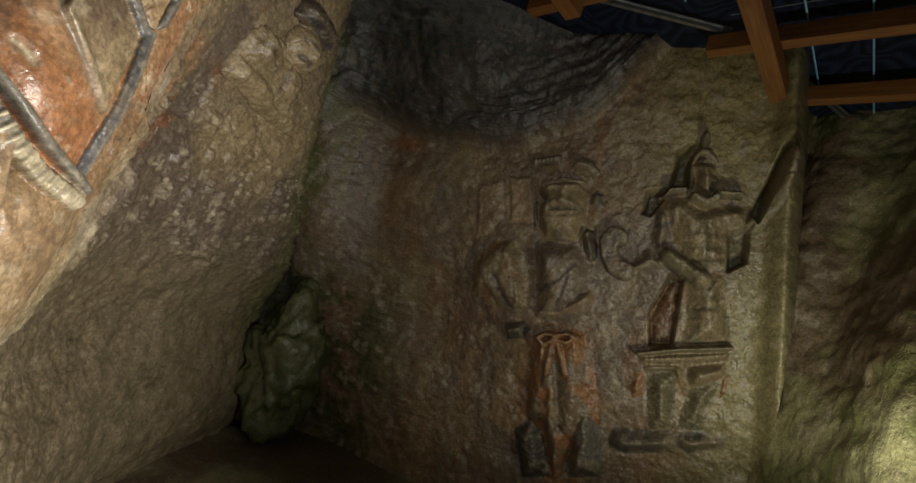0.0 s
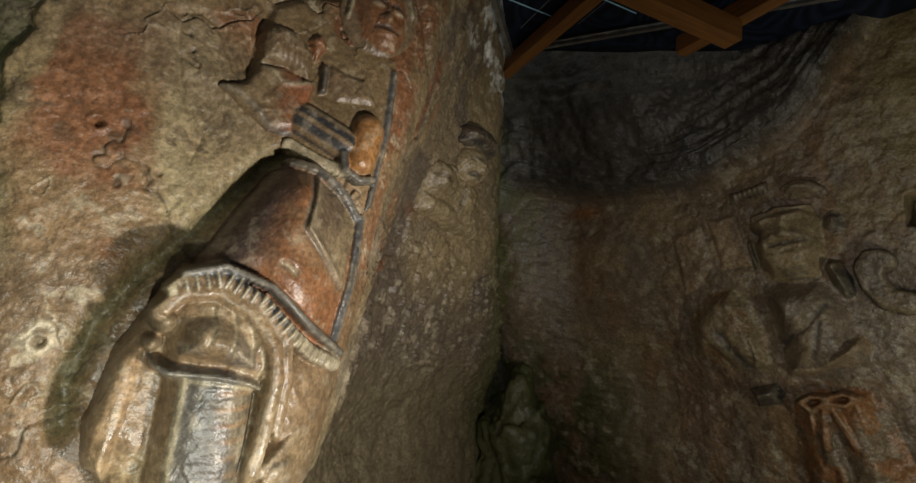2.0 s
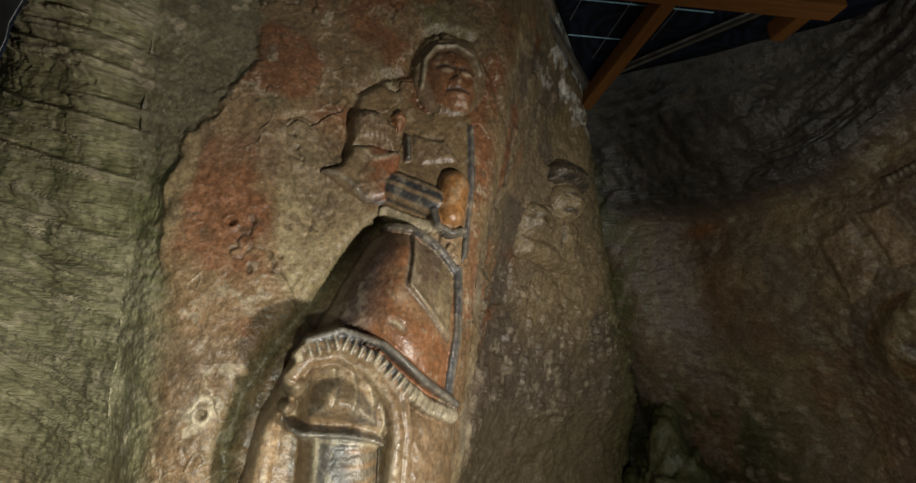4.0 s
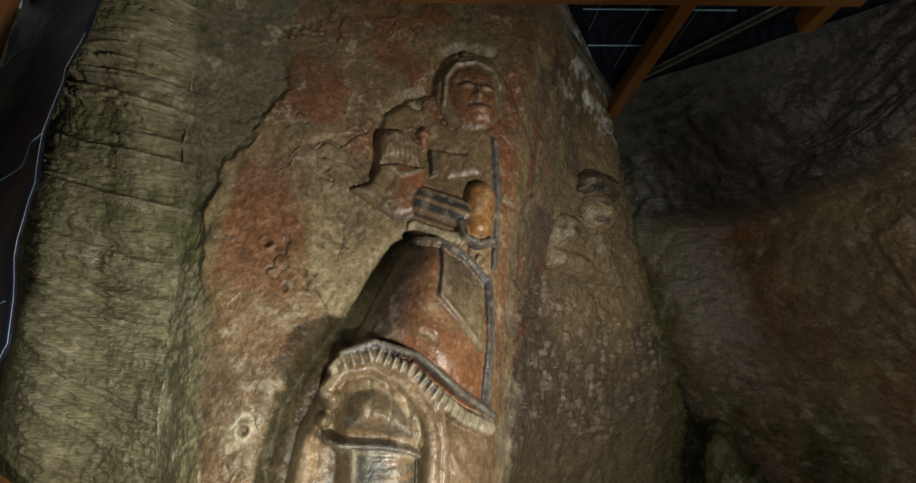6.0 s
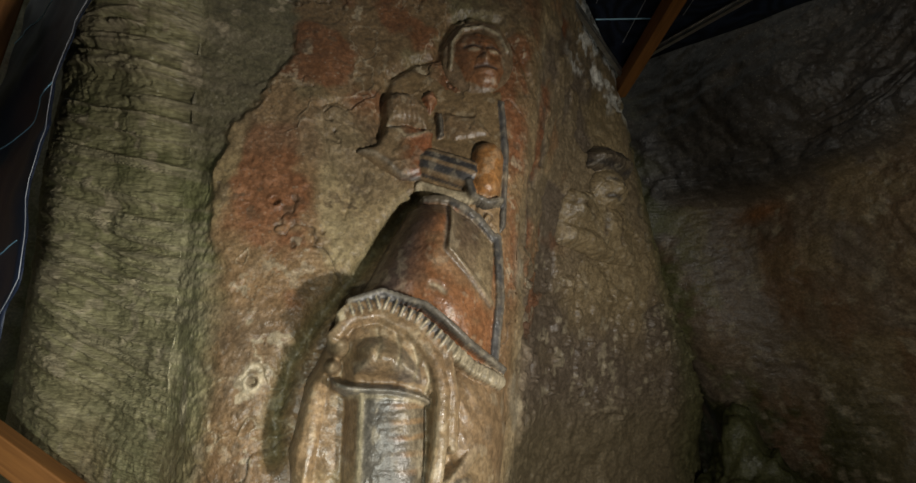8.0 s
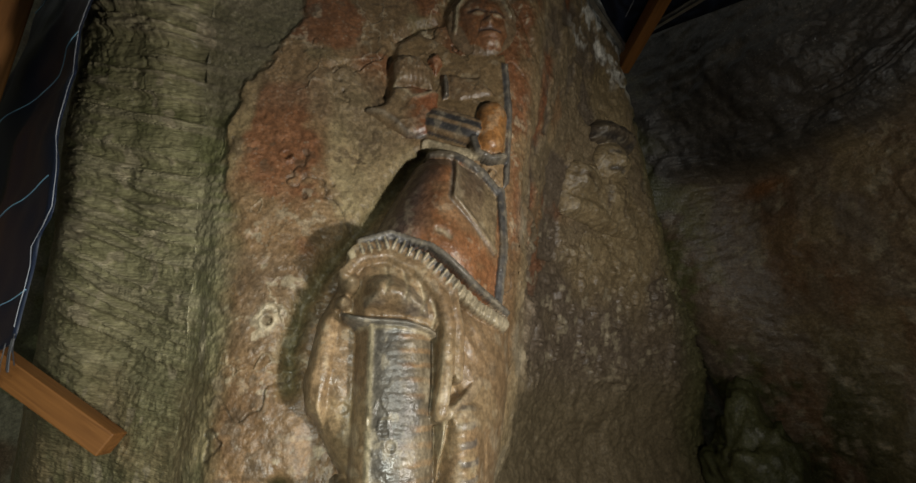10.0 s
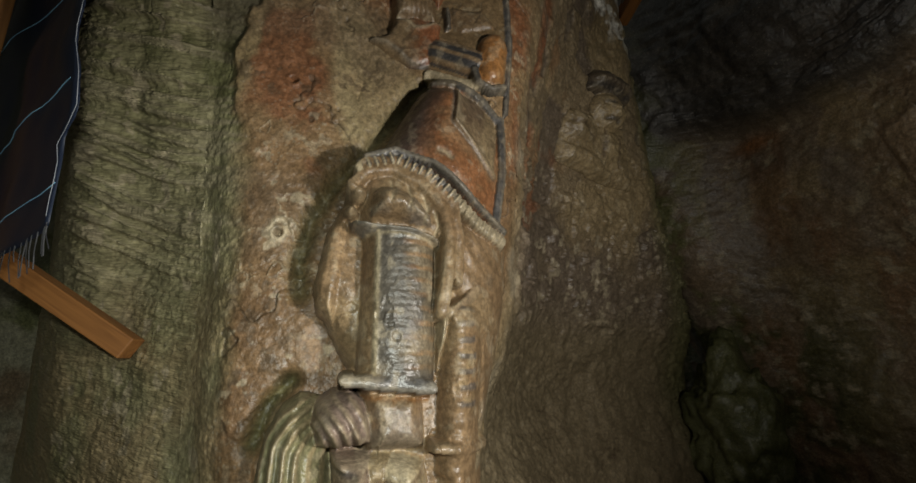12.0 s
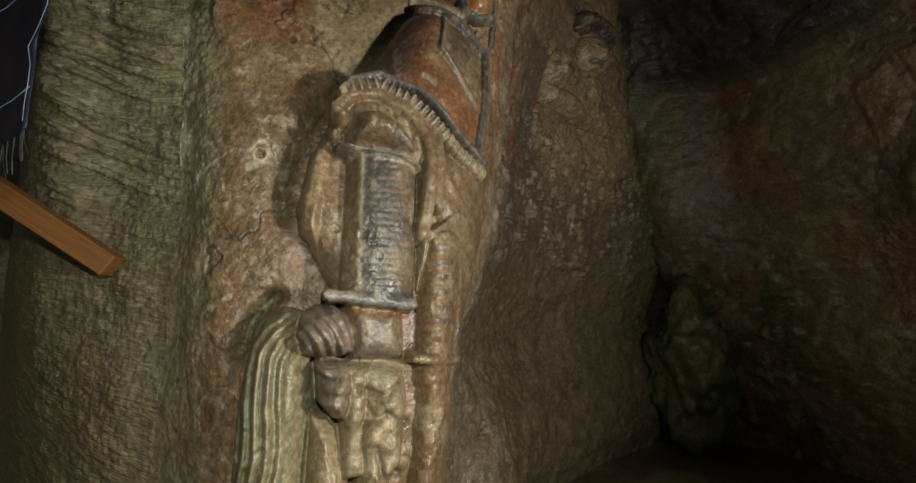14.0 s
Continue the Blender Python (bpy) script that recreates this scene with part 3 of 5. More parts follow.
    r.limb((0.40, 2.172), (0.55, 2.112), 0.072, 0.125, blend(np.tile(BLACK * 1.2, (len(u), 1)), EARTH * 0.9, ramp(np.cos(across * 2 * math.pi / 0.052 + 0.6), 0.2, 0.7)), 0.005 * np.cos(across * 2 * math.pi / 0.052))
    r.rope([(0.36, 2.06), (0.46, 2.02), (0.55, 2.0)], 0.026, 0.07, CREAM)
    r.limb((0.640, 2.195), (0.62, 2.06), 0.070, 0.155, ORANGE)
    r.score([(0.60, 2.13), (0.64, 2.1), (0.67, 2.06)], 0.008, 0.005, ORANGE * 1.5)
    r.rope([(0.545, 2.06), (0.56, 2.0), (0.62, 1.975), (0.68, 1.995)], 0.016, 0.125, SLATE)
    r.slab([(0.70, 2.5), (0.735, 2.5), (0.745, 2.25), (0.715, 1.9), (0.675, 1.85), (0.70, 2.1)], 0.06, 0.03, SLATE * 1.2)
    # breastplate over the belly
    # side: shading of the belly's left, painted into the plate as near black
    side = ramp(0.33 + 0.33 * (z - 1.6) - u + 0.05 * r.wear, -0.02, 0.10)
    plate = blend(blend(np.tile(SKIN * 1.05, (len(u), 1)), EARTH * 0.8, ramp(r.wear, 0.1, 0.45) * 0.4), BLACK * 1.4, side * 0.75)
    front = inside(u, z, [(0.465, 1.94), (0.43, 1.735), (0.61, 1.565), (0.66, 1.83), (0.57, 1.91)])
    plate = blend(plate, np.array([0.15, 0.105, 0.065]), ramp(front + 0.01 * r.wear, 0.0, 0.01))
    plate = blend(plate, OCHRE * 0.9, ramp(front, 0.0, 0.02) * ramp(u - 0.55 + 0.25 * (1.72 - z), -0.02, 0.02) * 0.7)
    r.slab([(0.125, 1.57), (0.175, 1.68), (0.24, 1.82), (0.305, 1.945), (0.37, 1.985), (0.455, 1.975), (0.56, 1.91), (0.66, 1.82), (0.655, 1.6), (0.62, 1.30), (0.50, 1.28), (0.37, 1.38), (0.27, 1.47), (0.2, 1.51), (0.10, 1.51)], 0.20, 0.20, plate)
    r.score([(0.465, 1.94), (0.43, 1.735), (0.61, 1.565)], 0.012, 0.022, CREAM * 0.6)
    r.score([(0.45, 1.95), (0.413, 1.73), (0.60, 1.55)], 0.007, -0.008, BLACK * 2)
    r.score([(0.365, 1.602), (0.385, 1.597), (0.41, 1.575)], 0.010, -0.012, CREAM)
    r.rope([(0.37, 1.985), (0.46, 1.975), (0.57, 1.905), (0.655, 1.81)], 0.020, 0.135, SLATE)
    r.rope([(0.655, 1.83), (0.655, 1.6), (0.612, 1.34)], 0.021, 0.14, SLATE)
    # belt with its pleats
    r.rope([(0.10, 1.53), (0.2, 1.565), (0.33, 1.525), (0.483, 1.411), (0.635, 1.327)], 0.016, 0.262, SLATE)
    pleat_d, pleat_s = to_line(u, z, [(0.085, 1.485), (0.2, 1.525), (0.31, 1.478), (0.42, 1.385), (0.5, 1.33), (0.62, 1.285)])
    tooth = np.cos(pleat_s * 2 * math.pi / 0.027)
    r.lay(0.243 + 0.009 * tooth + 0.02 * np.sqrt(np.clip(1 - (pleat_d / 0.027) ** 2, 0, 1)), blend(np.tile(SLATE * 1.2, (len(u), 1)), CREAM * 0.9, np.maximum(ramp(tooth, 0.55, 0.9), ramp(pleat_s, 0.3, 0.42) * 0.75)), pleat_d < 0.027)
    # draped cloth over the far hip, its folds falling from the belt
    sweep = np.hypot(u - 0.78, z - 1.42)
    r.slab([(0.36, 1.36), (0.46, 1.36), (0.64, 1.30), (0.68, 1.12), (0.62, 0.9), (0.58, 0.62), (0.50, 0.62), (0.42, 0.95), (0.37, 1.1)], 0.235, 0.11, blend(np.tile(EARTH * 0.95, (len(u), 1)), PINK * 0.72, ramp(r.wear, 0.0, 0.35)), 0.006 * np.cos(sweep * 2 * math.pi / 0.055) * ramp(z, 0.95, 1.2))
    # pale cloth that hangs beside the leg
    r.slab([(0.10, 1.47), (0.04, 1.42), (-0.03, 1.28), (-0.06, 1.10), (-0.045, 1.0), (0.03, 0.94), (0.07, 1.1), (0.08, 1.3)], 0.185, 0.07, blend(np.tile(EARTH * 1.1, (len(u), 1)), PINK, ramp(r.wear, -0.2, 0.3)), 0.005 * np.cos((u - 0.16 * z) * 2 * math.pi / 0.05))
    # the leg in its dark trouser with worn orange bars
    across = np.clip(np.abs(u - (0.222 + 0.01 * (z - 1.0))) / 0.122, 0, 1)
    bars = ramp(np.cos(z * 2 * math.pi / 0.044 + 4.0 * u + 2.2 * r.wear), 0.2, 0.75) * ramp(u + 0.05 * r.wear, 0.22, 0.29) * ramp(r.wear, -0.35, 0.1)
    cloth = blend(np.tile(np.array([0.085, 0.075, 0.06]), (len(u), 1)), ORANGE * 0.75, bars * 0.5)
    cloth = blend(cloth, EARTH * 0.8, ramp(0.148 - u, 0.0, 0.012))
    cloth = blend(cloth, CREAM * 0.8, np.exp(-(((u - 0.148) / 0.008) ** 2)))
    lines = 0.0012 * np.cos(z * 2 * math.pi / 0.021) + 0.006 * np.exp(-(((u - 0.148) / 0.009) ** 2))
    r.lay(0.14 + 0.15 * np.sqrt(1 - across ** 2.3) + lines, cloth, (across < 1) & (z > 0.77) & (z < 1.26))
    r.slab([(0.325, 1.27), (0.40, 1.27), (0.40, 1.0), (0.37, 0.8), (0.33, 0.78)], 0.235, 0.05, EARTH * 0.85)
    # the second leg, and the gathered cloth over it
    mottle = ramp(np.cos(z * 2 * math.pi / 0.048 + 2.5 * r.wear), 0.1, 0.6) * ramp(0.045 - np.abs(u - 0.44 - 0.02 * r.wear), 0, 0.02) * ramp(z, 0.66, 0.72)
    r.limb((0.452, 0.97), (0.43, 0.55), 0.108, 0.275, blend(blend(np.tile(EARTH, (len(u), 1)), OCHRE * 0.9, ramp(r.wear, 0.0, 0.4)), SLATE, mottle * 0.7), 0.004 * np.cos(z * 2 * math.pi / 0.048), 2.3)
    r.slab([(0.335, 1.02), (0.37, 1.02), (0.40, 1.0), (0.385, 0.93), (0.365, 0.86), (0.345, 0.80), (0.338, 0.9)], 0.25, 0.03, CREAM * 0.8)
    r.rope([(0.345, 0.985), (0.40, 1.005), (0.455, 1.045), (0.50, 1.085)], 0.019, 0.245, PINK * 0.8)
    r.rope([(0.40, 0.98), (0.47, 0.99), (0.54, 0.95)], 0.014, 0.255, EARTH)
    # short coat: gathered folds, the rolled sleeve and its dark hem
    r.slab([(0.05, 1.44), (0.10, 1.52), (0.2, 1.53), (0.31, 1.48), (0.42, 1.38), (0.43, 1.22), (0.36, 1.19), (0.08, 1.24)], 0.25, 0.09, EARTH * 0.85)
    r.rope([(0.06, 1.42), (0.10, 1.475), (0.19, 1.492), (0.29, 1.445), (0.365, 1.35), (0.385, 1.25), (0.376, 1.12), (0.352, 1.0)], 0.024, 0.268, EARTH)
    r.rope([(0.09, 1.505), (0.2, 1.52), (0.30, 1.475), (0.405, 1.365), (0.425, 1.24), (0.415, 1.1)], 0.018, 0.262, blend(np.tile(EARTH, (len(u), 1)), PINK * 0.8, ramp(r.wear, 0.0, 0.3)))
    r.slab([(0.09, 1.40), (0.14, 1.445), (0.21, 1.45), (0.287, 1.41), (0.345, 1.335), (0.358, 1.265), (0.33, 1.245), (0.22, 1.265), (0.10, 1.285)], 0.325, 0.09, blend(np.tile(EARTH * 0.8, (len(u), 1)), SLATE * 1.4, ramp(r.wear, 0.0, 0.4) * 0.5))
    for x, y in ((0.185, 1.44), (0.245, 1.425), (0.30, 1.385), (0.335, 1.33)):
        r.score([(x, y), (x + 0.012, y - 0.04), (x - 0.002, y - 0.09)], 0.006, -0.009, CREAM * 0.75)
    r.dome((0.082, 1.395), 0.05, 0.055, 0.27, EARTH * 0.7)
    r.dome((0.06, 1.335), 0.035, 0.035, 0.25, EARTH * 0.6)
    r.slab([(0.045, 1.315), (0.09, 1.30), (0.15, 1.295), (0.25, 1.285), (0.33, 1.26), (0.362, 1.235), (0.355, 1.205), (0.30, 1.225), (0.22, 1.238), (0.10, 1.24), (0.06, 1.265)], 0.335, 0.04, SLATE)
    r.score([(0.11, 1.248), (0.22, 1.245), (0.30, 1.232), (0.35, 1.212)], 0.006, 0.006, CREAM * 0.7)
    # knee band and hem
    r.slab([(0.09, 0.80), (0.32, 0.785), (0.325, 0.58), (0.13, 0.58)], 0.265, 0.08, blend(np.tile(EARTH * 0.8, (len(u), 1)), PLUM * 1.2, ramp(r.wear, 0.0, 0.3)))
    r.rope([(0.065, 0.795), (0.12, 0.79), (0.19, 0.782), (0.315, 0.77)], 0.022, 0.292, SLATE * 1.2)
    r.score([(0.12, 0.745), (0.22, 0.738), (0.32, 0.735)], 0.007, -0.008, ORANGE * 0.6)
    r.slab([(0.33, 0.60), (0.55, 0.585), (0.58, 0.45), (0.59, -0.6), (0.33, -0.6), (0.31, 0.2), (0.335, 0.45)], 0.275, 0.10, blend(np.tile(EARTH * 1.05, (len(u), 1)), CREAM * 0.75, ramp(r.wear, 0.0, 0.3) * 0.7), 0.018 * fbm(p, 16.0, 3, 46))
    r.rope([(0.33, 0.605), (0.38, 0.60), (0.46, 0.59), (0.545, 0.575)], 0.017, 0.287, EARTH * 0.85)
    # kneeling bearer: cloak, broken body, hair and face
    hem_d, _ = to_line(u, z, [(-0.07, 0.765), (-0.125, 0.72), (-0.165, 0.636), (-0.185, 0.474), (-0.185, 0.3), (-0.18, -0.6)])
    fold = np.cos((hem_d + 0.012 * np.sin(z * 13)) * 2 * math.pi / 0.033 + 1.6 * r.wear)
    r.slab([(-0.185, -0.6), (-0.185, 0.474), (-0.165, 0.636), (-0.125, 0.72), (-0.07, 0.76), (-0.01, 0.745), (0.03, 0.6), (0.05, 0.45), (0.06, -0.6)], 0.21, 0.12, blend(np.tile(OLIVE * 0.95, (len(u), 1)), OCHRE * 0.8, ramp(fold, -0.2, 0.8) * 0.65), 0.013 * fold * ramp(0.17 - hem_d, 0, 0.05))
    r.slab([(0.02, 0.46), (0.12, 0.42), (0.17, 0.30), (0.2, -0.6), (0.0, -0.6)], 0.25, 0.08, OCHRE * 0.85, 0.012 * fbm(p, 10.0, 3, 47))
    r.slab([(0.11, 0.60), (0.22, 0.60), (0.22, 0.25), (0.10, 0.25)], 0.255, 0.05, OCHRE * 0.7)
    r.slab([(0.155, 0.60), (0.25, 0.595), (0.32, 0.58), (0.335, 0.46), (0.32, 0.3), (0.27, 0.2), (0.25, -0.6), (0.13, -0.6), (0.15, 0.4)], 0.285, 0.07, blend(np.tile(OCHRE * 0.85, (len(u), 1)), CREAM * 0.72, ramp(r.wear, 0.0, 0.3)), 0.04 * fbm(p, 13.0, 3, 44))
    for line in ([(0.17, 0.52), (0.24, 0.50), (0.30, 0.55)], [(0.18, 0.42), (0.25, 0.45), (0.32, 0.40)], [(0.22, 0.36), (0.24, 0.28), (0.30, 0.25)]):
        r.score(line, 0.010, -0.02, BROWN)
    r.slab([(0.03, 0.60), (0.16, 0.60), (0.175, 0.53), (0.17, 0.46), (0.14, 0.41), (0.09, 0.42), (0.045, 0.47)], 0.30, 0.07, np.array([0.20, 0.145, 0.105]))
    for c, a, b, h in (((0.085, 0.575), 0.05, 0.014, 0.022), ((0.115, 0.535), 0.022, 0.035, 0.03), ((0.06, 0.535), 0.02, 0.016, -0.012), ((0.085, 0.485), 0.05, 0.018, 0.015), ((0.11, 0.44), 0.04, 0.02, 0.015)):
        r.add(c, a, b, h)
    r.score([(0.045, 0.553), (0.08, 0.556), (0.105, 0.552)], 0.009, -0.02, BLACK)
    r.score([(0.07, 0.507), (0.10, 0.51), (0.135, 0.505)], 0.008, -0.018, BLACK * 1.5)
    strand = np.cos(np.hypot(u + 0.09, z - 0.58) * 2 * math.pi / 0.030 + 1.2 * r.wear)
    r.slab([(-0.035, 0.67), (-0.02, 0.735), (0.03, 0.768), (0.09, 0.775), (0.14, 0.745), (0.165, 0.68), (0.16, 0.61), (0.13, 0.60), (0.05, 0.592), (-0.01, 0.605)], 0.335, 0.09, blend(np.tile(np.array([0.17, 0.125, 0.10]), (len(u), 1)), PINK * 0.7, ramp(strand, 0.4, 0.95) * 0.5), 0.013 * strand)
    return r


def guardian_depth(u, z):
    """The carving is deep at the leg and shallow at the breast and towards the flank."""
    upper = ramp(z, 1.85, 2.05)
    return (1 - upper) * (1 - 0.55 * ramp(u, 0.36, 0.62)) + upper * 0.52


def carve(name, maker, u, z, p, normal, grid, mat, label, depth, rounds=2, rub=0.15, sink=0.012):
    """One carving as a mesh of its own, grown out of the wall's grid."""
    r = maker(u, z, p)
    worn = 0.004 * fbm(p, 11.0, 3, 51) + 0.002 * fbm(p, 34.0, 2, 52)
    high = r.h.reshape(grid)
    for _ in range(rounds):
        pad = np.pad(high, 1, mode="edge")
        high = (4 * high + 2 * (pad[1:-1, :-2] + pad[1:-1, 2:] + pad[:-2, 1:-1] + pad[2:, 1:-1]) + pad[:-2, :-2] + pad[2:, 2:] + pad[:-2, 2:] + pad[2:, :-2]) / 16
    high = high.ravel()
    lift = np.where(r.h > 0, high * depth(u, z) + worn, -sink)
    mask = cells((r.h > 0.003).reshape(grid))
    old = fbm(p, 6.0, 5, 53)
    wide = high.reshape(grid)
    for _ in range(14):
        pad = np.pad(wide, 1, mode="edge")
        wide = (pad[1:-1, :-2] + pad[1:-1, 2:] + pad[:-2, 1:-1] + pad[2:, 1:-1]) / 4
    rubbed = ramp(high - wide.ravel() + 0.004 * fbm(p, 20.0, 3, 55), 0.003, 0.012)
    tint = blend(r.colour, OCHRE * 0.9, ramp(old, 0.12, 0.4) * 0.35)
    tint = blend(tint, CREAM * 0.95, rubbed * rub)
    tint = blend(tint, PALE, ramp(fbm(p, 26.0, 4, 54), 0.25, 0.4) * 0.3)
    ob = grid_mesh(name, (p + normal * lift[:, None]).reshape(*grid, 3), tint.reshape(*grid, 3), mat, mask)
    return tagged(ob, label, "statue", group="carved figures")


i, j = np.searchsorted(S_WEST, 3.6), np.searchsorted(S_WEST, 6.6)
k = np.searchsorted(Z_WEST, 3.1)
sub = g_dressed[:k, i:j]
pu = west[:k, i:j].reshape(-1, 3)
carve("relief_statue", guardian, pu @ TS, pu[:, 2], sub.reshape(-1, 3), np.broadcast_to(NS, (sub.shape[0] * sub.shape[1], 3)), sub.shape[:2], STATUE, "painted relief of an armoured figure carved on the ochre rock", guardian_depth, 1, 0.2)


def small_figure(u, z, p):
    """A worn half figure on the flank; u is the way along y."""
    r = Relief(u, z, p)
    r.slab([(2.80, 2.52), (3.05, 2.58), (3.45, 2.60), (3.62, 2.4), (3.65, 2.14), (3.2, 2.13), (2.82, 2.18)], 0.09, 0.12, OCHRE * 0.8)
    r.slab([(2.82, 2.54), (2.98, 2.55), (3.14, 2.48), (3.12, 2.34), (2.84, 2.34)], 0.15, 0.07, OCHRE * 0.75)
    r.slab([(3.15, 2.53), (3.45, 2.55), (3.55, 2.3), (3.5, 2.16), (3.18, 2.2)], 0.15, 0.12, OCHRE * 0.85)
    r.slab([(2.82, 2.32), (3.1, 2.32), (3.4, 2.24), (3.4, 2.15), (2.85, 2.19)], 0.16, 0.07, OCHRE * 0.9)
    r.dome((3.23, 2.65), 0.18, 0.15, 0.24, OCHRE * 0.95)
    r.slab([(2.96, 2.74), (2.97, 2.85), (3.05, 2.93), (3.3, 2.96), (3.45, 2.88), (3.45, 2.78), (3.2, 2.76)], 0.20, 0.10, PLUM * 0.8)
    r.score([(2.98, 2.78), (3.15, 2.81), (3.43, 2.81)], 0.024, -0.03, BLACK)
    for k in range(7):
        r.add((3.0 + 0.065 * k, 2.84 + 0.007 * k), 0.02, 0.025, 0.03)
    r.score([(2.99, 2.89), (3.15, 2.91), (3.40, 2.92)], 0.012, -0.02, BLACK)
    r.add((3.20, 2.65), 0.04, 0.06, 0.05)
    for line in ([(3.12, 2.69), (3.17, 2.70)], [(3.25, 2.70), (3.32, 2.69)], [(3.16, 2.58), (3.28, 2.58)]):
        r.score(line, 0.018, -0.03, BLACK * 1.5)
    for line in ([(2.86, 2.46), (2.98, 2.45), (3.12, 2.38)], [(3.2, 2.5), (3.22, 2.32)], [(3.38, 2.5), (3.42, 2.28)]):
        r.score(line, 0.016, -0.025, BROWN * 0.6)
    return r


i, j = np.searchsorted(S_WEST, 7.1), np.searchsorted(S_WEST, 9.0)
a, k = np.searchsorted(Z_WEST, 1.8), np.searchsorted(Z_WEST, 3.1)
sub, pn = g_base[a:k, i:j], west_n[a:k, i:j].reshape(-1, 3)
pu = west[a:k, i:j].reshape(-1, 3)
carve("relief_statue", small_figure, pu[:, 1], pu[:, 2], sub.reshape(-1, 3), pn, sub.shape[:2], ROCK_WET, "worn small figure with a banded cap on the damp flank", lambda u, z: 0.62)

# ---- the back wall with its black overhang ----
ND, TD = np.array([-0.633, -0.774, 0.0]), np.array([0.774, -0.633, 0.0])
U_BACK, Z_BACK = steps((-5.2, -1.7, 170), (-1.7, 1.0, 470)), steps((-0.62, 0.0, 40), (0.0, 3.15, 500), (3.15, 4.3, 100))
uu, zz = [m.ravel() for m in np.meshgrid(U_BACK, Z_BACK)]
gb = (len(Z_BACK), len(U_BACK))


def back_depth(u, z):
    d = -4.15 + 0.22 * (z - 1.0)
    d = d + 0.45 * ramp(-u, 2.5, 3.3) * (0.4 + 0.6 * ramp(z, 0.9, 2.0)) - 0.6 * ramp(-u, 3.3, 4.2)
    d = d - 0.18 * np.exp(-(((u + 1.75) / 0.6) ** 2) - ((z - 1.1) / 0.5) ** 2)
    return d


def overhang_line(u):
    """The rim of the black rock: a bowl that rises at both ends."""
    return 2.70 + 0.13 * ramp(-u, 2.0, 2.8) - 0.3 * ramp(-u, 2.85, 3.2) + 0.30 * ramp(u, -1.5, -0.6) + 0.75 * ramp(u, -0.8, -0.05)



PB = np.outer(uu, TD) + np.outer(back_depth(uu, zz), ND) + np.outer(zz, (0, 0, 1))
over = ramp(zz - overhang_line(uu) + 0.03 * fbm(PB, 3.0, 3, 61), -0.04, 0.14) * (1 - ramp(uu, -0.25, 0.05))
bulge = over * (0.16 + 0.28 * ramp(-uu, 0.9, 2.2) * ramp(zz, 2.7, 3.5))
lift = zz - overhang_line(uu) * 0.92 + 0.03 * fbm(PB, 2.0, 3, 66)
strata = fbm(np.stack([uu * 1.2, 0 * uu, lift * 19], -1), 1.0, 4, 62)
strata = strata * (0.2 + 0.8 * np.exp(-np.clip(zz - overhang_line(uu), 0, 2) / 0.22)) + 0.5 * over * fbm(PB, 7.0, 4, 165)
rough = 0.06 * fbm(PB, 0.9, 3, 63) + 0.03 * fbm(PB, 4.0, 4, 64) + 0.013 * fbm(PB, 16.0, 4, 65)
DEPTH = back_depth(uu, zz) + bulge + rough + over * 0.075 * strata
# hollows cut round the second figure
NICHES = (
    ((0.02, 2.9), (0.08, 2.95), (0.14, 2.95), (0.11, 2.81), (0.13, 2.63), (0.02, 2.62)),
    ((0.59, 2.51), (0.64, 2.77), (0.67, 2.98), (0.7, 2.97), (0.69, 2.73), (0.63, 2.44)),
    ((0.48, 2.35), (0.6, 2.42), (0.63, 2.17), (0.53, 2.08)),
    ((0.13, 1.4), (0.07, 1.65), (0.16, 1.97), (0.25, 1.95), (0.28, 1.44)),
    ((-0.14, 2.56), (0.02, 2.61), (-0.02, 2.5), (-0.08, 2.38), (-0.14, 2.39)),
)
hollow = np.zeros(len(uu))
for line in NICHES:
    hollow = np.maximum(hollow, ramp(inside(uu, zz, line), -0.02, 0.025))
DEPTH = DEPTH - 0.13 * hollow
# the pale ridge and the cleft at its far side
ridge_u = 0.80 + 0.17 * (2.4 - zz)
DEPTH = DEPTH + 0.16 * np.exp(-(((uu - ridge_u) / 0.07) ** 2)) - 0.9 * ramp(uu, ridge_u + 0.06, ridge_u + 0.4)
G = np.outer(uu, TD) + np.outer(DEPTH, ND) + np.outer(zz, (0, 0, 1))
tone, patch = fbm(PB * np.array([1.6, 1.6, 0.7]), 1.5, 5, 66), fbm(PB, 4.0, 5, 67)
cb = blend(np.tile(BROWN * 1.15, (len(G), 1)), PLUM * 1.2, ramp(tone, -0.1, 0.25))
cb = blend(cb, OCHRE * 0.85, ramp(patch, 0.0, 0.3) * 0.7)
cb = blend(cb, RUST * 0.9, ramp(fbm(PB * np.array([1.8, 1.8, 0.45]), 2.0, 4, 167), 0.1, 0.3) * 0.4)
cb = blend(cb, RUST, np.exp(-(((uu + 0.5) / 0.45) ** 2)) * (1 - ramp(zz, 1.0, 1.6)) * ramp(patch, -0.25, 0.2) * 0.75)
cb = blend(cb, np.array([0.29, 0.24, 0.10]), ramp(uu, -0.45, 0.1) * ramp(zz, 2.4, 3.0) * 0.9)
cb = blend(cb, np.array([0.23, 0.20, 0.095]), ramp(uu, 0.3, 0.8) * 0.85)
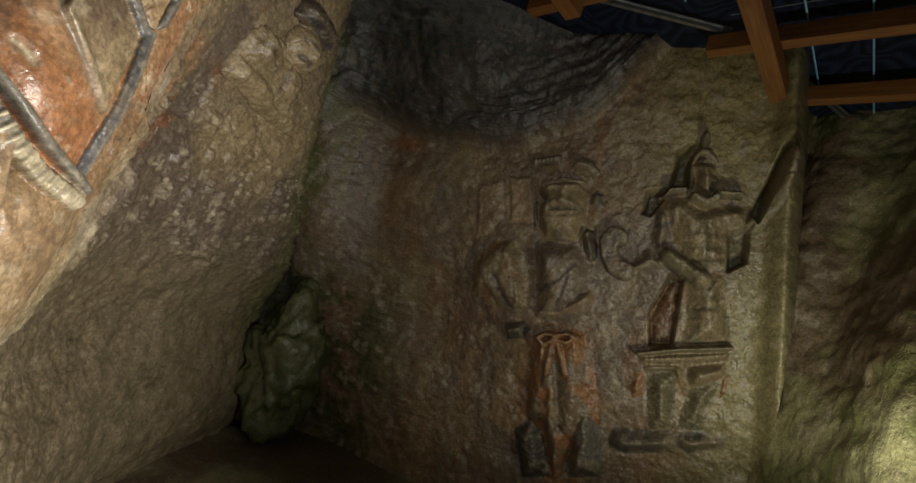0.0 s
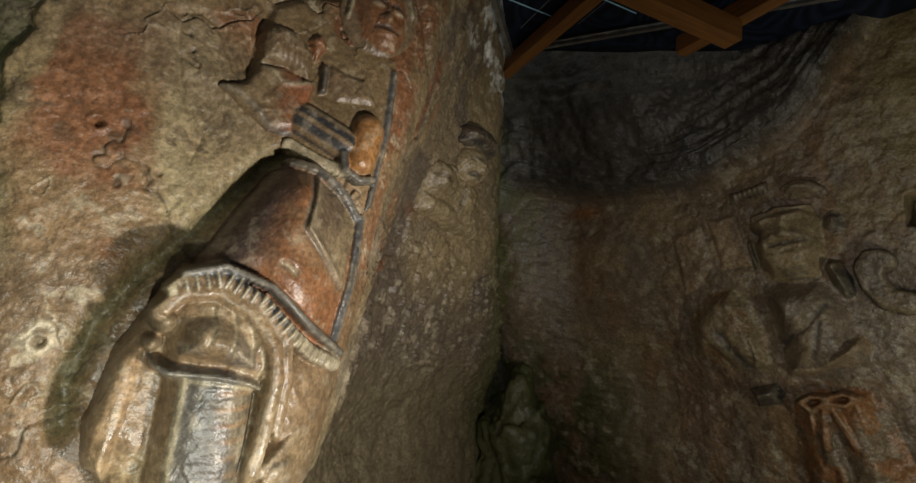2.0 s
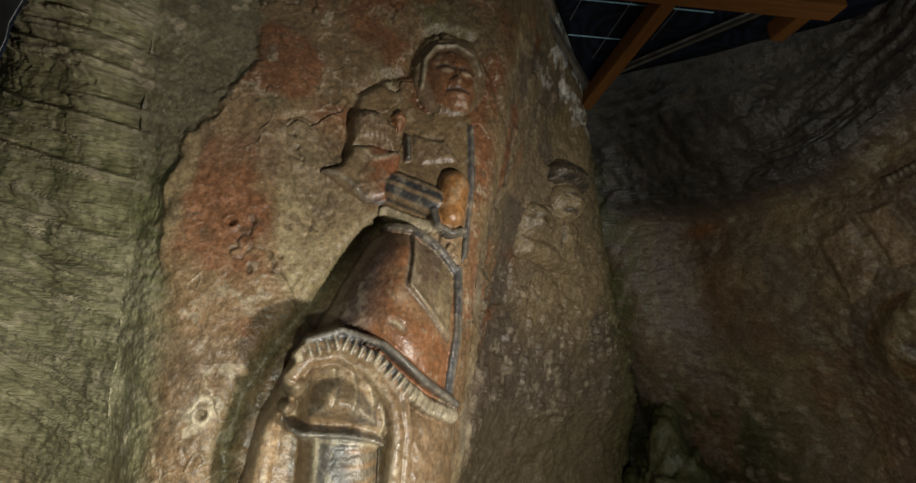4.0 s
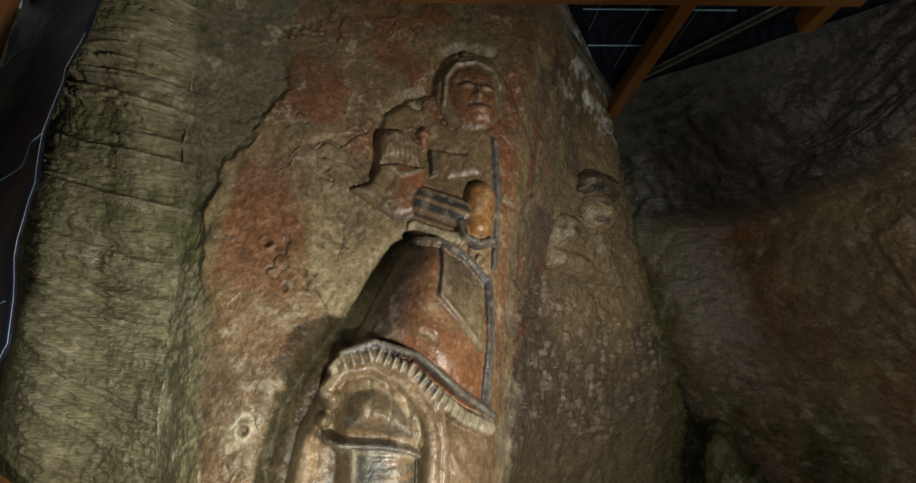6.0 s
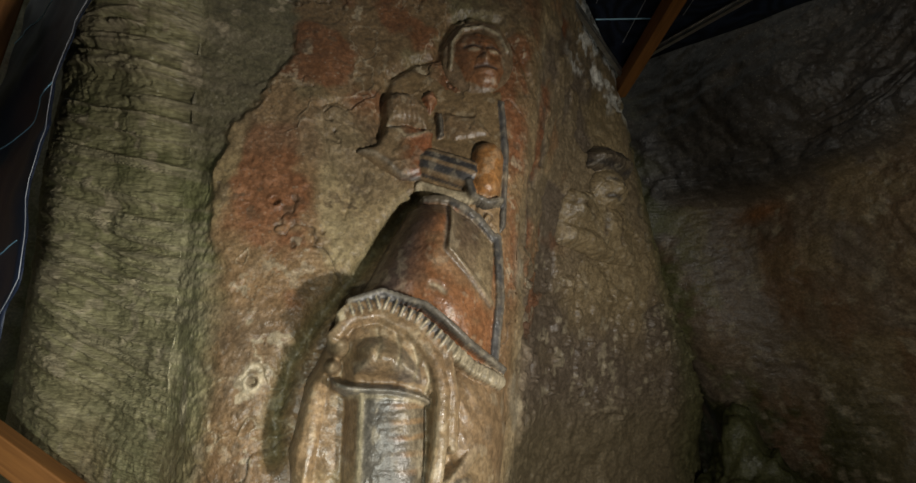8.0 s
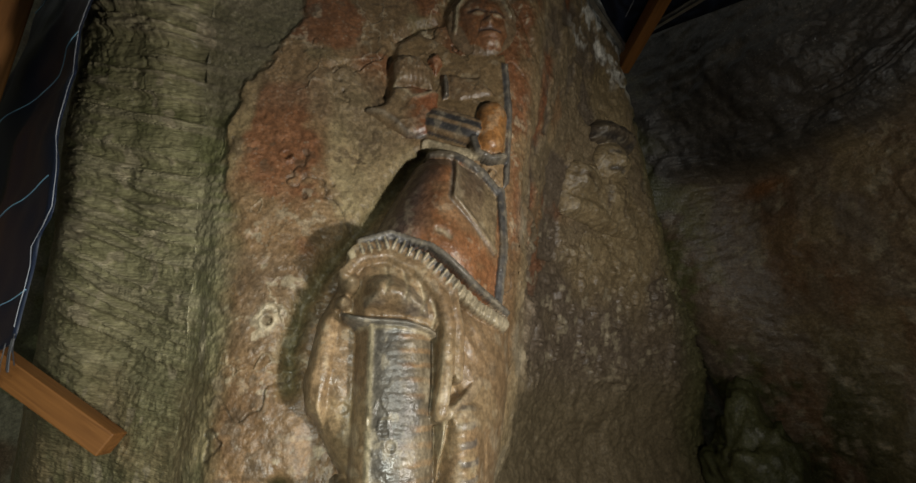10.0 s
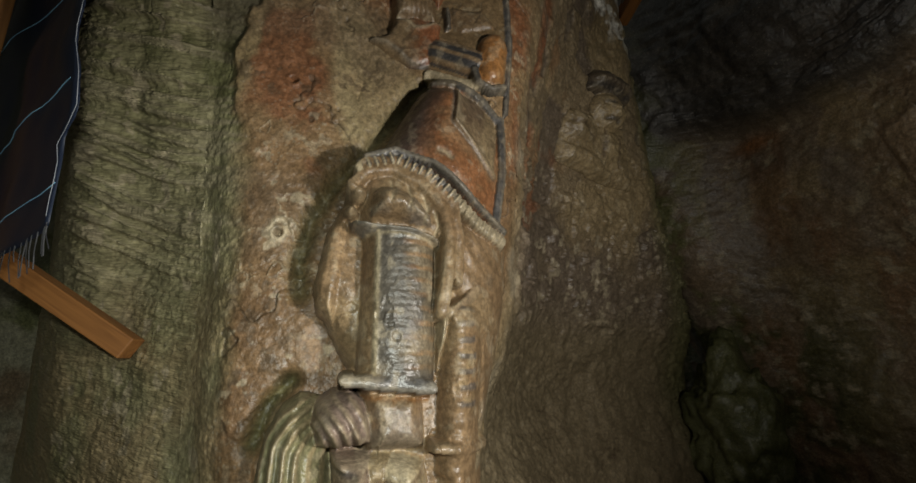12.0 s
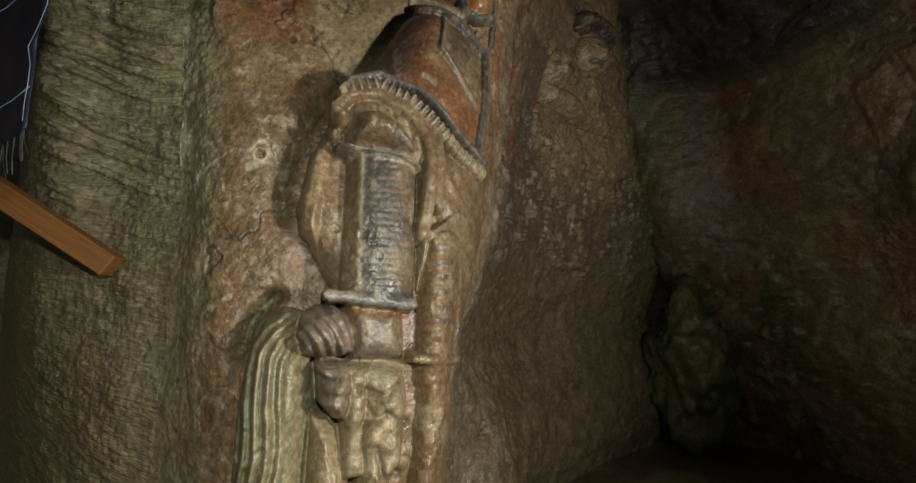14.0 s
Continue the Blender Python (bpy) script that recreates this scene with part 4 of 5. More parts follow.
cb = blend(cb, RUST * 1.2, np.exp(-(((uu + 2.42) / 0.17) ** 2) - ((zz - 2.66) / 0.07) ** 2) * 1.2)
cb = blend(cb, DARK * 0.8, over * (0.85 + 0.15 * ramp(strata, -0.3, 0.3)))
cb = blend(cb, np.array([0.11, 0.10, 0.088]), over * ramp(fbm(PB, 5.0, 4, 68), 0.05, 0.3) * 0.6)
cb = blend(cb, MOSS * 0.55, (1 - ramp(uu, -2.6, -1.6)) * (1 - ramp(zz + 0.4 * tone, 0.9, 1.6)) * ramp(patch, -0.2, 0.1) * 0.85)
cb = blend(cb, MOSS, (1 - ramp(uu, -3.2, -2.6)) * ramp(patch, -0.1, 0.25) * 0.8)
# the hollows also get their shade as a dark MOSS tone
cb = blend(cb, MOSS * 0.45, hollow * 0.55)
cb = cb * 0.95
cb = blend(cb, PALE * 0.7, ramp(fbm(PB, 13.0, 4, 69), 0.26, 0.4) * 0.7 * (1 - over))
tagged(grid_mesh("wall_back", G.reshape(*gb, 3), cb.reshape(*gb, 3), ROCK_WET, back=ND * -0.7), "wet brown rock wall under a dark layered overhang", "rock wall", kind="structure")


def peasant(u, z, p):
    r = Relief(u, z, p, True)
    stone, shirt, cloth = BROWN * 1.5, PLUM * 1.25, RUST * 1.15
    # cloth column and the bulging sack behind the man
    r.slab([(-1.31, 2.5), (-1.08, 2.54), (-0.97, 2.14), (-1.22, 2.11)], 0.07, 0.04, stone * 1.15)
    r.slab([(-1.61, 2.39), (-1.35, 2.48), (-1.27, 2.15), (-1.4, 1.95), (-1.52, 1.9)], 0.05, 0.05, stone)
    r.slab([(-1.48, 1.4), (-1.5, 1.7), (-1.34, 1.92), (-1.15, 2), (-1.01, 1.88), (-0.93, 1.67), (-0.88, 1.4), (-1.06, 1.32), (-1.27, 1.37)], 0.24, 0.17, blend(np.tile(OCHRE * 0.62, (len(u), 1)), RUST * 0.8, ramp(r.wear, 0.0, 0.35) * 0.6))
    r.slab([(-1.11, 1.63), (-0.98, 1.7), (-0.89, 1.41), (-1.03, 1.36)], 0.27, 0.10, OCHRE * 0.75)
    # sack creases, the deep one tinted with its own shade
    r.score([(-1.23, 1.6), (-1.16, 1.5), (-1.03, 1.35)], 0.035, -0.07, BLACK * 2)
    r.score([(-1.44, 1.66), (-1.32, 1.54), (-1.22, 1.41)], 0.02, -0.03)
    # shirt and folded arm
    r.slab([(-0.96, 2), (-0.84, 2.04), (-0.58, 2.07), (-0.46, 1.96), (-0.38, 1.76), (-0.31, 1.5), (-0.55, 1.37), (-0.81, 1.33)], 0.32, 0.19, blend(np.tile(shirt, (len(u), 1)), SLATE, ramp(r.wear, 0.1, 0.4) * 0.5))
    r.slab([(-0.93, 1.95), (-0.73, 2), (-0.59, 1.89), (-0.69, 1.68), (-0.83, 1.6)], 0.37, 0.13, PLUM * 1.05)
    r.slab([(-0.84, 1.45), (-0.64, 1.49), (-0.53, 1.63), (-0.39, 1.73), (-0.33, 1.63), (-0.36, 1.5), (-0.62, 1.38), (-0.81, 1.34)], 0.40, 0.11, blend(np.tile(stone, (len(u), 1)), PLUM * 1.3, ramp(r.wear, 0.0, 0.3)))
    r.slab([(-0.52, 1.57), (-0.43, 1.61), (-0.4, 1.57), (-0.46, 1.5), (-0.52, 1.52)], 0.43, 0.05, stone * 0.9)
    # sleeve and shirt folds, blackened where shade would lie
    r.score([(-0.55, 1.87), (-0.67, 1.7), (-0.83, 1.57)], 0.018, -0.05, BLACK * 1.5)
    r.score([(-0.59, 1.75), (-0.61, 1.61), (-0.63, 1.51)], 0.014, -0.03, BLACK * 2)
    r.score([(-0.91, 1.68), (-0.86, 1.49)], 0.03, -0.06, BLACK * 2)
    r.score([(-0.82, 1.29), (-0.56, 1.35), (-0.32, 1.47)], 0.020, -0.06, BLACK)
    r.slab([(-1.08, 1.23), (-0.89, 1.31), (-0.83, 1.25), (-0.86, 1.16), (-1.02, 1.1)], 0.30, 0.07, np.array([0.10, 0.088, 0.068]))
    for line in ([(-1.05, 1.18), (-0.95, 1.23), (-0.86, 1.25)], [(-1.03, 1.14), (-0.94, 1.18), (-0.86, 1.2)]):
        r.score(line, 0.012, -0.03, BLACK)
    # dark braided shoulder
    r.slab([(-0.57, 2.12), (-0.54, 2.19), (-0.48, 2.18), (-0.42, 2.07), (-0.39, 1.96), (-0.46, 1.91), (-0.52, 2)], 0.34, 0.07, np.array([0.10, 0.088, 0.068]))
    for line in ([(-0.53, 2.15), (-0.47, 2.07), (-0.43, 1.94)], [(-0.5, 2.17), (-0.44, 2.07), (-0.4, 1.96)]):
        r.score(line, 0.010, -0.025, BLACK)
    # square bearded head
    r.slab([(-1.02, 2.43), (-0.98, 2.49), (-0.81, 2.56), (-0.62, 2.57), (-0.57, 2.46), (-0.54, 2.25), (-0.58, 2.07), (-0.73, 2), (-0.87, 2.03), (-0.96, 2.14)], 0.38, 0.12, OCHRE * 0.8)
    r.slab([(-0.96, 2.24), (-0.56, 2.32), (-0.54, 2.22), (-0.58, 2.07), (-0.73, 2.01), (-0.87, 2.03), (-0.95, 2.14)], 0.41, 0.10, OCHRE * 0.9)
    r.slab([(-1, 2.48), (-0.81, 2.55), (-0.61, 2.57), (-0.59, 2.51), (-0.79, 2.49), (-0.98, 2.42)], 0.42, 0.05, stone * 1.1)
    for c, a, b, h in (((-0.93, 2.35), 0.055, 0.06, -0.16), ((-0.84, 2.4), 0.045, 0.04, -0.06), ((-0.66, 2.43), 0.05, 0.04, -0.09), ((-0.75, 2.38), 0.035, 0.10, 0.07), ((-0.75, 2.33), 0.05, 0.035, 0.05), ((-0.84, 2.4), 0.022, 0.018, 0.05), ((-0.66, 2.42), 0.022, 0.016, 0.04)):
        r.add(c, a, b, h)
    # eye hollow with painted shade
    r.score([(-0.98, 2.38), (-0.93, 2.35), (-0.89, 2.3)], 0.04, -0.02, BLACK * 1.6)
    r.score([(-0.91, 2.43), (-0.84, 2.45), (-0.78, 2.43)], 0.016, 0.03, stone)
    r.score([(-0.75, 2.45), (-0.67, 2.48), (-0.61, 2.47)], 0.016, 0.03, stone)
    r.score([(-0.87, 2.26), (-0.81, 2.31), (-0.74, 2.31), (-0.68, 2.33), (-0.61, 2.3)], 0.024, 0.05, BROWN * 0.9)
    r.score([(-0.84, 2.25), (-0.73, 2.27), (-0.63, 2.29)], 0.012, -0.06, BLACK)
    for line in ([(-0.77, 2.08), (-0.66, 2.11)], [(-0.77, 2.06), (-0.65, 2.08)], [(-0.75, 2.04), (-0.66, 2.05)]):
        r.score(line, 0.008, -0.012, BLACK * 2)
    r.slab([(-1.03, 2.31), (-1, 2.34), (-0.94, 2.15), (-0.98, 2.1)], 0.26, 0.04, np.array([0.10, 0.088, 0.068]))
    # ribbed brim, curled hair and ear
    r.slab([(-1.15, 2.7), (-0.87, 2.75), (-0.85, 2.66), (-1.12, 2.6)], 0.10, 0.04, PLUM * 0.9, 0.02 * np.cos(u * 2 * math.pi / 0.035))
    curl = np.hypot(u - -0.68, z - 2.53)
    r.slab([(-0.8, 2.69), (-0.71, 2.76), (-0.59, 2.74), (-0.51, 2.67), (-0.54, 2.59), (-0.63, 2.59), (-0.74, 2.59)], 0.24, 0.09, PLUM, 0.022 * np.cos(curl * 2 * math.pi / 0.045))
    r.slab([(-0.57, 2.47), (-0.51, 2.52), (-0.44, 2.47), (-0.44, 2.38), (-0.5, 2.34), (-0.55, 2.38)], 0.22, 0.07, PLUM * 1.05)
    r.score([(-0.53, 2.47), (-0.49, 2.48), (-0.47, 2.42), (-0.5, 2.37)], 0.014, -0.04, BLACK * 2)
    # trousers in folds with a tied sash
    fold = np.cos((u + 0.22 * z + 0.05 * r.wear) * 2 * math.pi / 0.17)
    r.slab([(-0.8, 1.25), (-0.36, 1.39), (-0.27, 1.23), (-0.19, 0.98), (-0.1, 0.68), (-0.26, 0.28), (-0.35, 0.04), (-0.61, 0.43), (-0.77, 0.52)], 0.30, 0.20, blend(np.tile(cloth, (len(u), 1)), BROWN, ramp(r.wear, -0.1, 0.3)), 0.03 * fold)
    r.slab([(-0.79, 1.22), (-0.6, 1.28), (-0.57, 1.04), (-0.64, 0.89), (-0.71, 0.89)], 0.33, 0.12, cloth)
    r.slab([(-0.55, 1.3), (-0.36, 1.36), (-0.28, 1.13), (-0.33, 0.95), (-0.45, 0.98)], 0.34, 0.12, cloth)
    r.rope([(-0.59, 1.26), (-0.67, 1.25), (-0.73, 1.2), (-0.66, 1.16), (-0.59, 1.23)], 0.018, 0.355, cloth)
    r.rope([(-0.58, 1.26), (-0.5, 1.3), (-0.42, 1.29), (-0.48, 1.23), (-0.56, 1.23)], 0.018, 0.355, cloth)
    r.rope([(-0.59, 1.21), (-0.59, 1.08), (-0.59, 0.94)], 0.022, 0.345, cloth)
    r.rope([(-0.56, 1.22), (-0.5, 1.1), (-0.44, 0.98)], 0.022, 0.345, cloth)
    r.score([(-0.57, 1.14), (-0.49, 0.87), (-0.4, 0.51)], 0.03, -0.04, BROWN * 0.6)
    # ribbed spade, and the other leg coloured dark to give its shade
    r.slab([(-0.26, 0.13), (-0.34, 0.51), (-0.32, 0.68), (-0.23, 0.77), (-0.14, 0.74), (-0.06, 0.55), (0.01, 0.25)], 0.36, 0.13, np.array([0.12, 0.105, 0.085]), 0.012 * np.cos((u - 0.1 * z) * 2 * math.pi / 0.075))
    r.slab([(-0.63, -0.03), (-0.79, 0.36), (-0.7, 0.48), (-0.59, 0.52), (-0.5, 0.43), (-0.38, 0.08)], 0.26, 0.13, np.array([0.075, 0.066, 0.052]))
    return r


def soldier(u, z, p):
    r = Relief(u, z, p, True)
    stone, moss = np.array([0.20, 0.155, 0.085]), np.array([0.125, 0.112, 0.062])
    # coat tail, its shade put in as a darker colour, skirt and pocket
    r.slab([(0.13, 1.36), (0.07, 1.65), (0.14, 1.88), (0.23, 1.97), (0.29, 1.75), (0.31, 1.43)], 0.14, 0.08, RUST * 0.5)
    r.slab([(0.26, 1.97), (0.52, 2.06), (0.59, 1.83), (0.68, 1.54), (0.33, 1.43), (0.33, 1.65)], 0.32, 0.16, blend(np.tile(stone, (len(u), 1)), moss, ramp(r.wear, 0.0, 0.4)))
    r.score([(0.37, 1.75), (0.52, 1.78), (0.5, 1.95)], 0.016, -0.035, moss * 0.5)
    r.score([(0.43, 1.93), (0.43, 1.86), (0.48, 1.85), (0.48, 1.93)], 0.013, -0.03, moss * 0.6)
    # fold beside the skirt, its shade painted near black
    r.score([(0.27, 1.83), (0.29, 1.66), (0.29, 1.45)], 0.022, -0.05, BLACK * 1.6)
    # legs wound in cloth
    ribs = 0.011 * np.cos((z + 0.15 * u) * 2 * math.pi / 0.042)
    r.slab([(0.14, 1.2), (0.36, 1.27), (0.4, 1.05), (0.43, 0.83), (0.26, 0.76), (0.2, 0.97)], 0.36, 0.17, moss * 0.95, ribs)
    r.slab([(0.47, 1.19), (0.66, 1.3), (0.64, 1.07), (0.62, 0.88), (0.45, 0.83), (0.44, 0.98)], 0.36, 0.17, moss * 0.95, ribs)
    r.slab([(0.11, 1.25), (0.38, 1.34), (0.42, 1.27), (0.41, 1.15), (0.32, 1.24), (0.13, 1.18)], 0.38, 0.08, stone)
    r.slab([(0.42, 1.34), (0.67, 1.43), (0.68, 1.32), (0.59, 1.24), (0.49, 1.16), (0.43, 1.23)], 0.38, 0.08, stone)
    r.slab([(0.05, 1.04), (0.08, 1.17), (0.14, 1.18), (0.16, 1.01), (0.1, 0.95)], 0.20, 0.07, RUST * 1.1)
    r.slab([(0.66, 1.35), (0.71, 1.33), (0.7, 1.2), (0.67, 1.14)], 0.18, 0.06, RUST * 0.8)
    # fringed hem
    fringe = 0.016 * np.cos((u + 0.1 * z) * 2 * math.pi / 0.036)
    r.slab([(0.06, 1.31), (0.32, 1.42), (0.66, 1.53), (0.69, 1.45), (0.39, 1.3), (0.09, 1.22)], 0.35, 0.09, stone * 0.95, fringe)
    r.rope([(0.06, 1.31), (0.32, 1.42), (0.67, 1.54)], 0.016, 0.375, moss)
    # boots
    r.slab([(-0.03, 0.6), (0.02, 0.69), (0.18, 0.73), (0.43, 0.84), (0.47, 0.74), (0.48, 0.66), (0.15, 0.51), (0.01, 0.51)], 0.42, 0.13, np.array([0.10, 0.088, 0.068]))
    r.slab([(0.44, 0.81), (0.61, 0.89), (0.69, 0.88), (0.77, 0.9), (0.79, 0.82), (0.57, 0.69), (0.47, 0.7)], 0.42, 0.13, np.array([0.10, 0.088, 0.068]))
    r.score([(0.3, 0.77), (0.38, 0.77), (0.44, 0.8)], 0.012, -0.03, BLACK)
    r.score([(0.47, 0.8), (0.56, 0.81), (0.63, 0.86)], 0.012, -0.03, BLACK)
    # body of the coat with its frogging
    r.slab([(-0.04, 2.42), (-0.01, 2.53), (0.14, 2.58), (0.26, 2.54), (0.36, 2.56), (0.53, 2.57), (0.59, 2.51), (0.59, 2.42), (0.49, 2.35), (0.53, 2.08), (0.36, 2.01), (0.2, 2.05), (0.1, 2.22)], 0.34, 0.19, stone)
    r.slab([(-0.01, 2.41), (0.01, 2.51), (0.15, 2.56), (0.19, 2.45), (0.18, 2.32), (0.09, 2.25)], 0.39, 0.13, stone * 1.1)
    r.slab([(0.38, 2.54), (0.53, 2.56), (0.58, 2.5), (0.57, 2.42), (0.47, 2.36), (0.4, 2.42)], 0.39, 0.13, stone)
    for line in ([(0.22, 2.29), (0.3, 2.29), (0.41, 2.32)], [(0.24, 2.18), (0.34, 2.19), (0.48, 2.24)], [(0.29, 2.09), (0.4, 2.11), (0.5, 2.15)], [(0.32, 2.37), (0.36, 2.19), (0.39, 2.04)]):
        r.score(line, 0.016, -0.02, moss * 0.7)
    for line in ([(0.22, 2.32), (0.24, 2.25), (0.3, 2.26), (0.29, 2.33)], [(0.37, 2.34), (0.39, 2.27), (0.44, 2.29)], [(0.28, 2.16), (0.3, 2.11), (0.34, 2.13)], [(0.4, 2.18), (0.44, 2.16), (0.47, 2.19)]):
        r.score(line, 0.013, 0.03, stone * 1.1)
    r.rope([(0.34, 2.6), (0.41, 2.61), (0.49, 2.62)], 0.020, 0.30, moss)
    r.rope([(-0.04, 2.53), (0.03, 2.57), (0.12, 2.59)], 0.020, 0.28, moss)
    # bent arm, curved horn
    r.slab([(-0.06, 2.4), (-0.01, 2.47), (0.07, 2.42), (0.12, 2.26), (0.11, 2.09), (0.02, 2.03), (-0.05, 2.19)], 0.37, 0.13, PLUM * 1.15)
    r.score([(-0.05, 2.31), (0.02, 2.31), (0.08, 2.35)], 0.016, -0.035, BLACK * 2)
    r.slab([(-0.18, 1.95), (-0.1, 2.05), (-0.05, 2.16), (0.03, 2.12), (0.12, 2.07), (0.12, 1.97), (-0.03, 1.9), (-0.17, 1.88)], 0.34, 0.13, PLUM)
    r.rope([(-0.17, 1.91), (-0.25, 1.93), (-0.31, 2.01), (-0.34, 2.11), (-0.31, 2.16), (-0.27, 2.16)], 0.072, 0.30, PLUM * 0.85)
    r.limb((0.11, 2.09), (0.37, 1.97), 0.068, 0.44, moss, 0.008 * np.cos((u + z) * 2 * math.pi / 0.06))
    r.dome((0.37, 1.97), 0.07, 0.07, 0.47, stone)
    # the arm that reaches up along the ridge
    r.limb((0.63, 2.44), (0.7, 2.65), 0.068, 0.27, moss * 1.2)
    r.limb((0.7, 2.65), (0.73, 2.89), 0.060, 0.29, stone)
    r.slab([(0.7, 2.74), (0.7, 2.83), (0.72, 2.93), (0.77, 2.93), (0.77, 2.81), (0.77, 2.72)], 0.33, 0.06, stone)
    for line in ([(0.7, 2.82), (0.72, 2.83), (0.75, 2.82)], [(0.71, 2.79), (0.73, 2.79), (0.76, 2.79)], [(0.71, 2.75), (0.74, 2.76), (0.76, 2.75)]):
        r.score(line, 0.010, -0.03, BLACK * 2)
    # head turned aside under a spiked helmet
    r.slab([(0.12, 2.8), (0.16, 2.84), (0.29, 2.83), (0.32, 2.74), (0.35, 2.69), (0.33, 2.66), (0.35, 2.58), (0.29, 2.53), (0.2, 2.57), (0.16, 2.67)], 0.44, 0.12, stone * 1.05)
    r.slab([(0.11, 2.79), (0.11, 2.88), (0.14, 2.94), (0.18, 2.96), (0.24, 2.94), (0.29, 2.88), (0.31, 2.83), (0.22, 2.85)], 0.47, 0.12, stone * 0.85)
    r.dome((0.18, 2.98), 0.035, 0.05, 0.40, moss * 0.8)
    r.slab([(0.1, 2.8), (0.14, 2.81), (0.19, 2.66), (0.16, 2.58), (0.12, 2.65)], 0.30, 0.06, moss)
    r.rope([(0.19, 2.54), (0.28, 2.51), (0.34, 2.56)], 0.028, 0.42, moss)
    for c, a, b, h in (((0.27, 2.75), 0.035, 0.022, -0.06), ((0.32, 2.71), 0.02, 0.04, 0.05), ((0.27, 2.67), 0.04, 0.04, 0.03), ((0.31, 2.59), 0.04, 0.025, 0.04)):
        r.add(c, a, b, h)
    r.score([(0.23, 2.77), (0.27, 2.78), (0.31, 2.77)], 0.012, 0.03)
    r.score([(0.29, 2.63), (0.32, 2.64), (0.35, 2.63)], 0.010, -0.035, BLACK * 2)
    return r


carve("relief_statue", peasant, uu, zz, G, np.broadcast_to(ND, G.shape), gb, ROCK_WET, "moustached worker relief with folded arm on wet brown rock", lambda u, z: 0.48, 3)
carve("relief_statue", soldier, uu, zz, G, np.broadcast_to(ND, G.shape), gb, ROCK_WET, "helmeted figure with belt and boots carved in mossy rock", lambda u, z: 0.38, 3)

# ---- the rock at the lit end, and the rock that closes the place ----
EAST = [
    [(3.9, 3.5), (4.0, 3.5), (3.9, 3.4), (3.8, 3.3)],
    [(3.45, 2.75), (3.5, 2.75), (3.45, 2.7), (3.55, 2.7)],
    [(3.15, 2.15), (3.3, 2.2), (3.55, 2.3), (3.7, 2.3)],
    [(2.84, 1.42), (2.84, 1.42), (2.95, 1.48), (3.45, 1.6)],
    [(2.95, 0.6), (2.95, 0.6), (3.2, 0.6), (3.2, 0.6)],
    [(2.7, -1.2), (2.7, -1.2), (2.7, -1.2), (2.7, -1.2)],
    [(2.9, -3.2), (2.9, -3.2), (2.9, -3.2), (2.9, -3.2)],
]
S_EAST, Z_EAST = steps((0, 4, 170), (4, 6, 60)), np.linspace(-0.62, 3.9, 210)
east = wall_sheet(EAST, LEVELS, S_EAST, Z_EAST)
PE, NE = east.reshape(-1, 3), sheet_normals(east).reshape(-1, 3)
off = 0.10 * fbm(PE, 0.9, 3, 71) + 0.05 * fbm(PE, 3.0, 4, 72) + 0.012 * fbm(PE, 16.0, 3, 73)
off += 0.015 * fbm(PE * np.array([1, 1, 5.0]), 1.4, 3, 74)
GE = PE + NE * off[:, None]
tone = fbm(PE, 1.8, 5, 75)
ce = blend(np.tile(np.array([0.25, 0.235, 0.12]), (len(PE), 1)), BROWN, ramp(tone, -0.05, 0.2))
ce = blend(ce, MOSS, ramp(fbm(PE, 2.5, 4, 76), 0.1, 0.3) * 0.8)
ce = blend(ce, PALE * 0.7, ramp(fbm(PE, 10.0, 4, 77), 0.2, 0.4) * 0.6)
tagged(grid_mesh("wall_east", GE.reshape(*east.shape), ce.reshape(*east.shape), ROCK_WET, back=(0.6, 0.1, 0)), "mossy yellow-green rock wall with brown ledges", "rock wall", kind="structure")

END = [
    [(-2.4, 1.75), (-2.3, 1.75), (-2.2, 1.7), (-2.1, 1.6)],
    [(-3.6, 1.3), (-3.4, 1.35), (-3.3, 1.3), (-3.2, 1.2)],
    [(-4.4, 0.2), (-4.3, 0.2), (-4.2, 0.2), (-4.0, 0.2)],
    [(-4.3, -1.5), (-4.3, -1.5), (-4.2, -1.5), (-4.0, -1.5)],
    [(-3.6, -3.2), (-3.6, -3.2), (-3.6, -3.2), (-3.6, -3.2)],
]
end = wall_sheet(END, LEVELS, np.linspace(0, 4, 160), Z_EAST)
PW, NW = end.reshape(-1, 3), sheet_normals(end).reshape(-1, 3)
GW = PW - NW * (0.10 * fbm(PW, 0.9, 3, 171) + 0.05 * fbm(PW, 3.0, 4, 172) + 0.012 * fbm(PW, 16.0, 3, 173))[:, None]
cw = blend(blend(np.tile(GREY * 0.9, (len(PW), 1)), BROWN, ramp(fbm(PW, 1.8, 5, 175), -0.05, 0.2)), MOSS, ramp(fbm(PW, 2.5, 4, 176), 0.1, 0.3) * 0.8)
tagged(grid_mesh("wall_end", GW.reshape(*end.shape), cw.reshape(*end.shape), ROCK, back=(-0.5, 0.2, 0)), "grey-brown rock closing the place behind the net", "rock wall", kind="structure")

gx, gy = np.meshgrid(np.sinh(np.linspace(-3.6, 3.6, 180)) * 2.2, np.sinh(np.linspace(-3.6, 3.6, 180)) * 2.2)
pg = np.stack([gx.ravel(), gy.ravel(), 0 * gx.ravel()], -1)
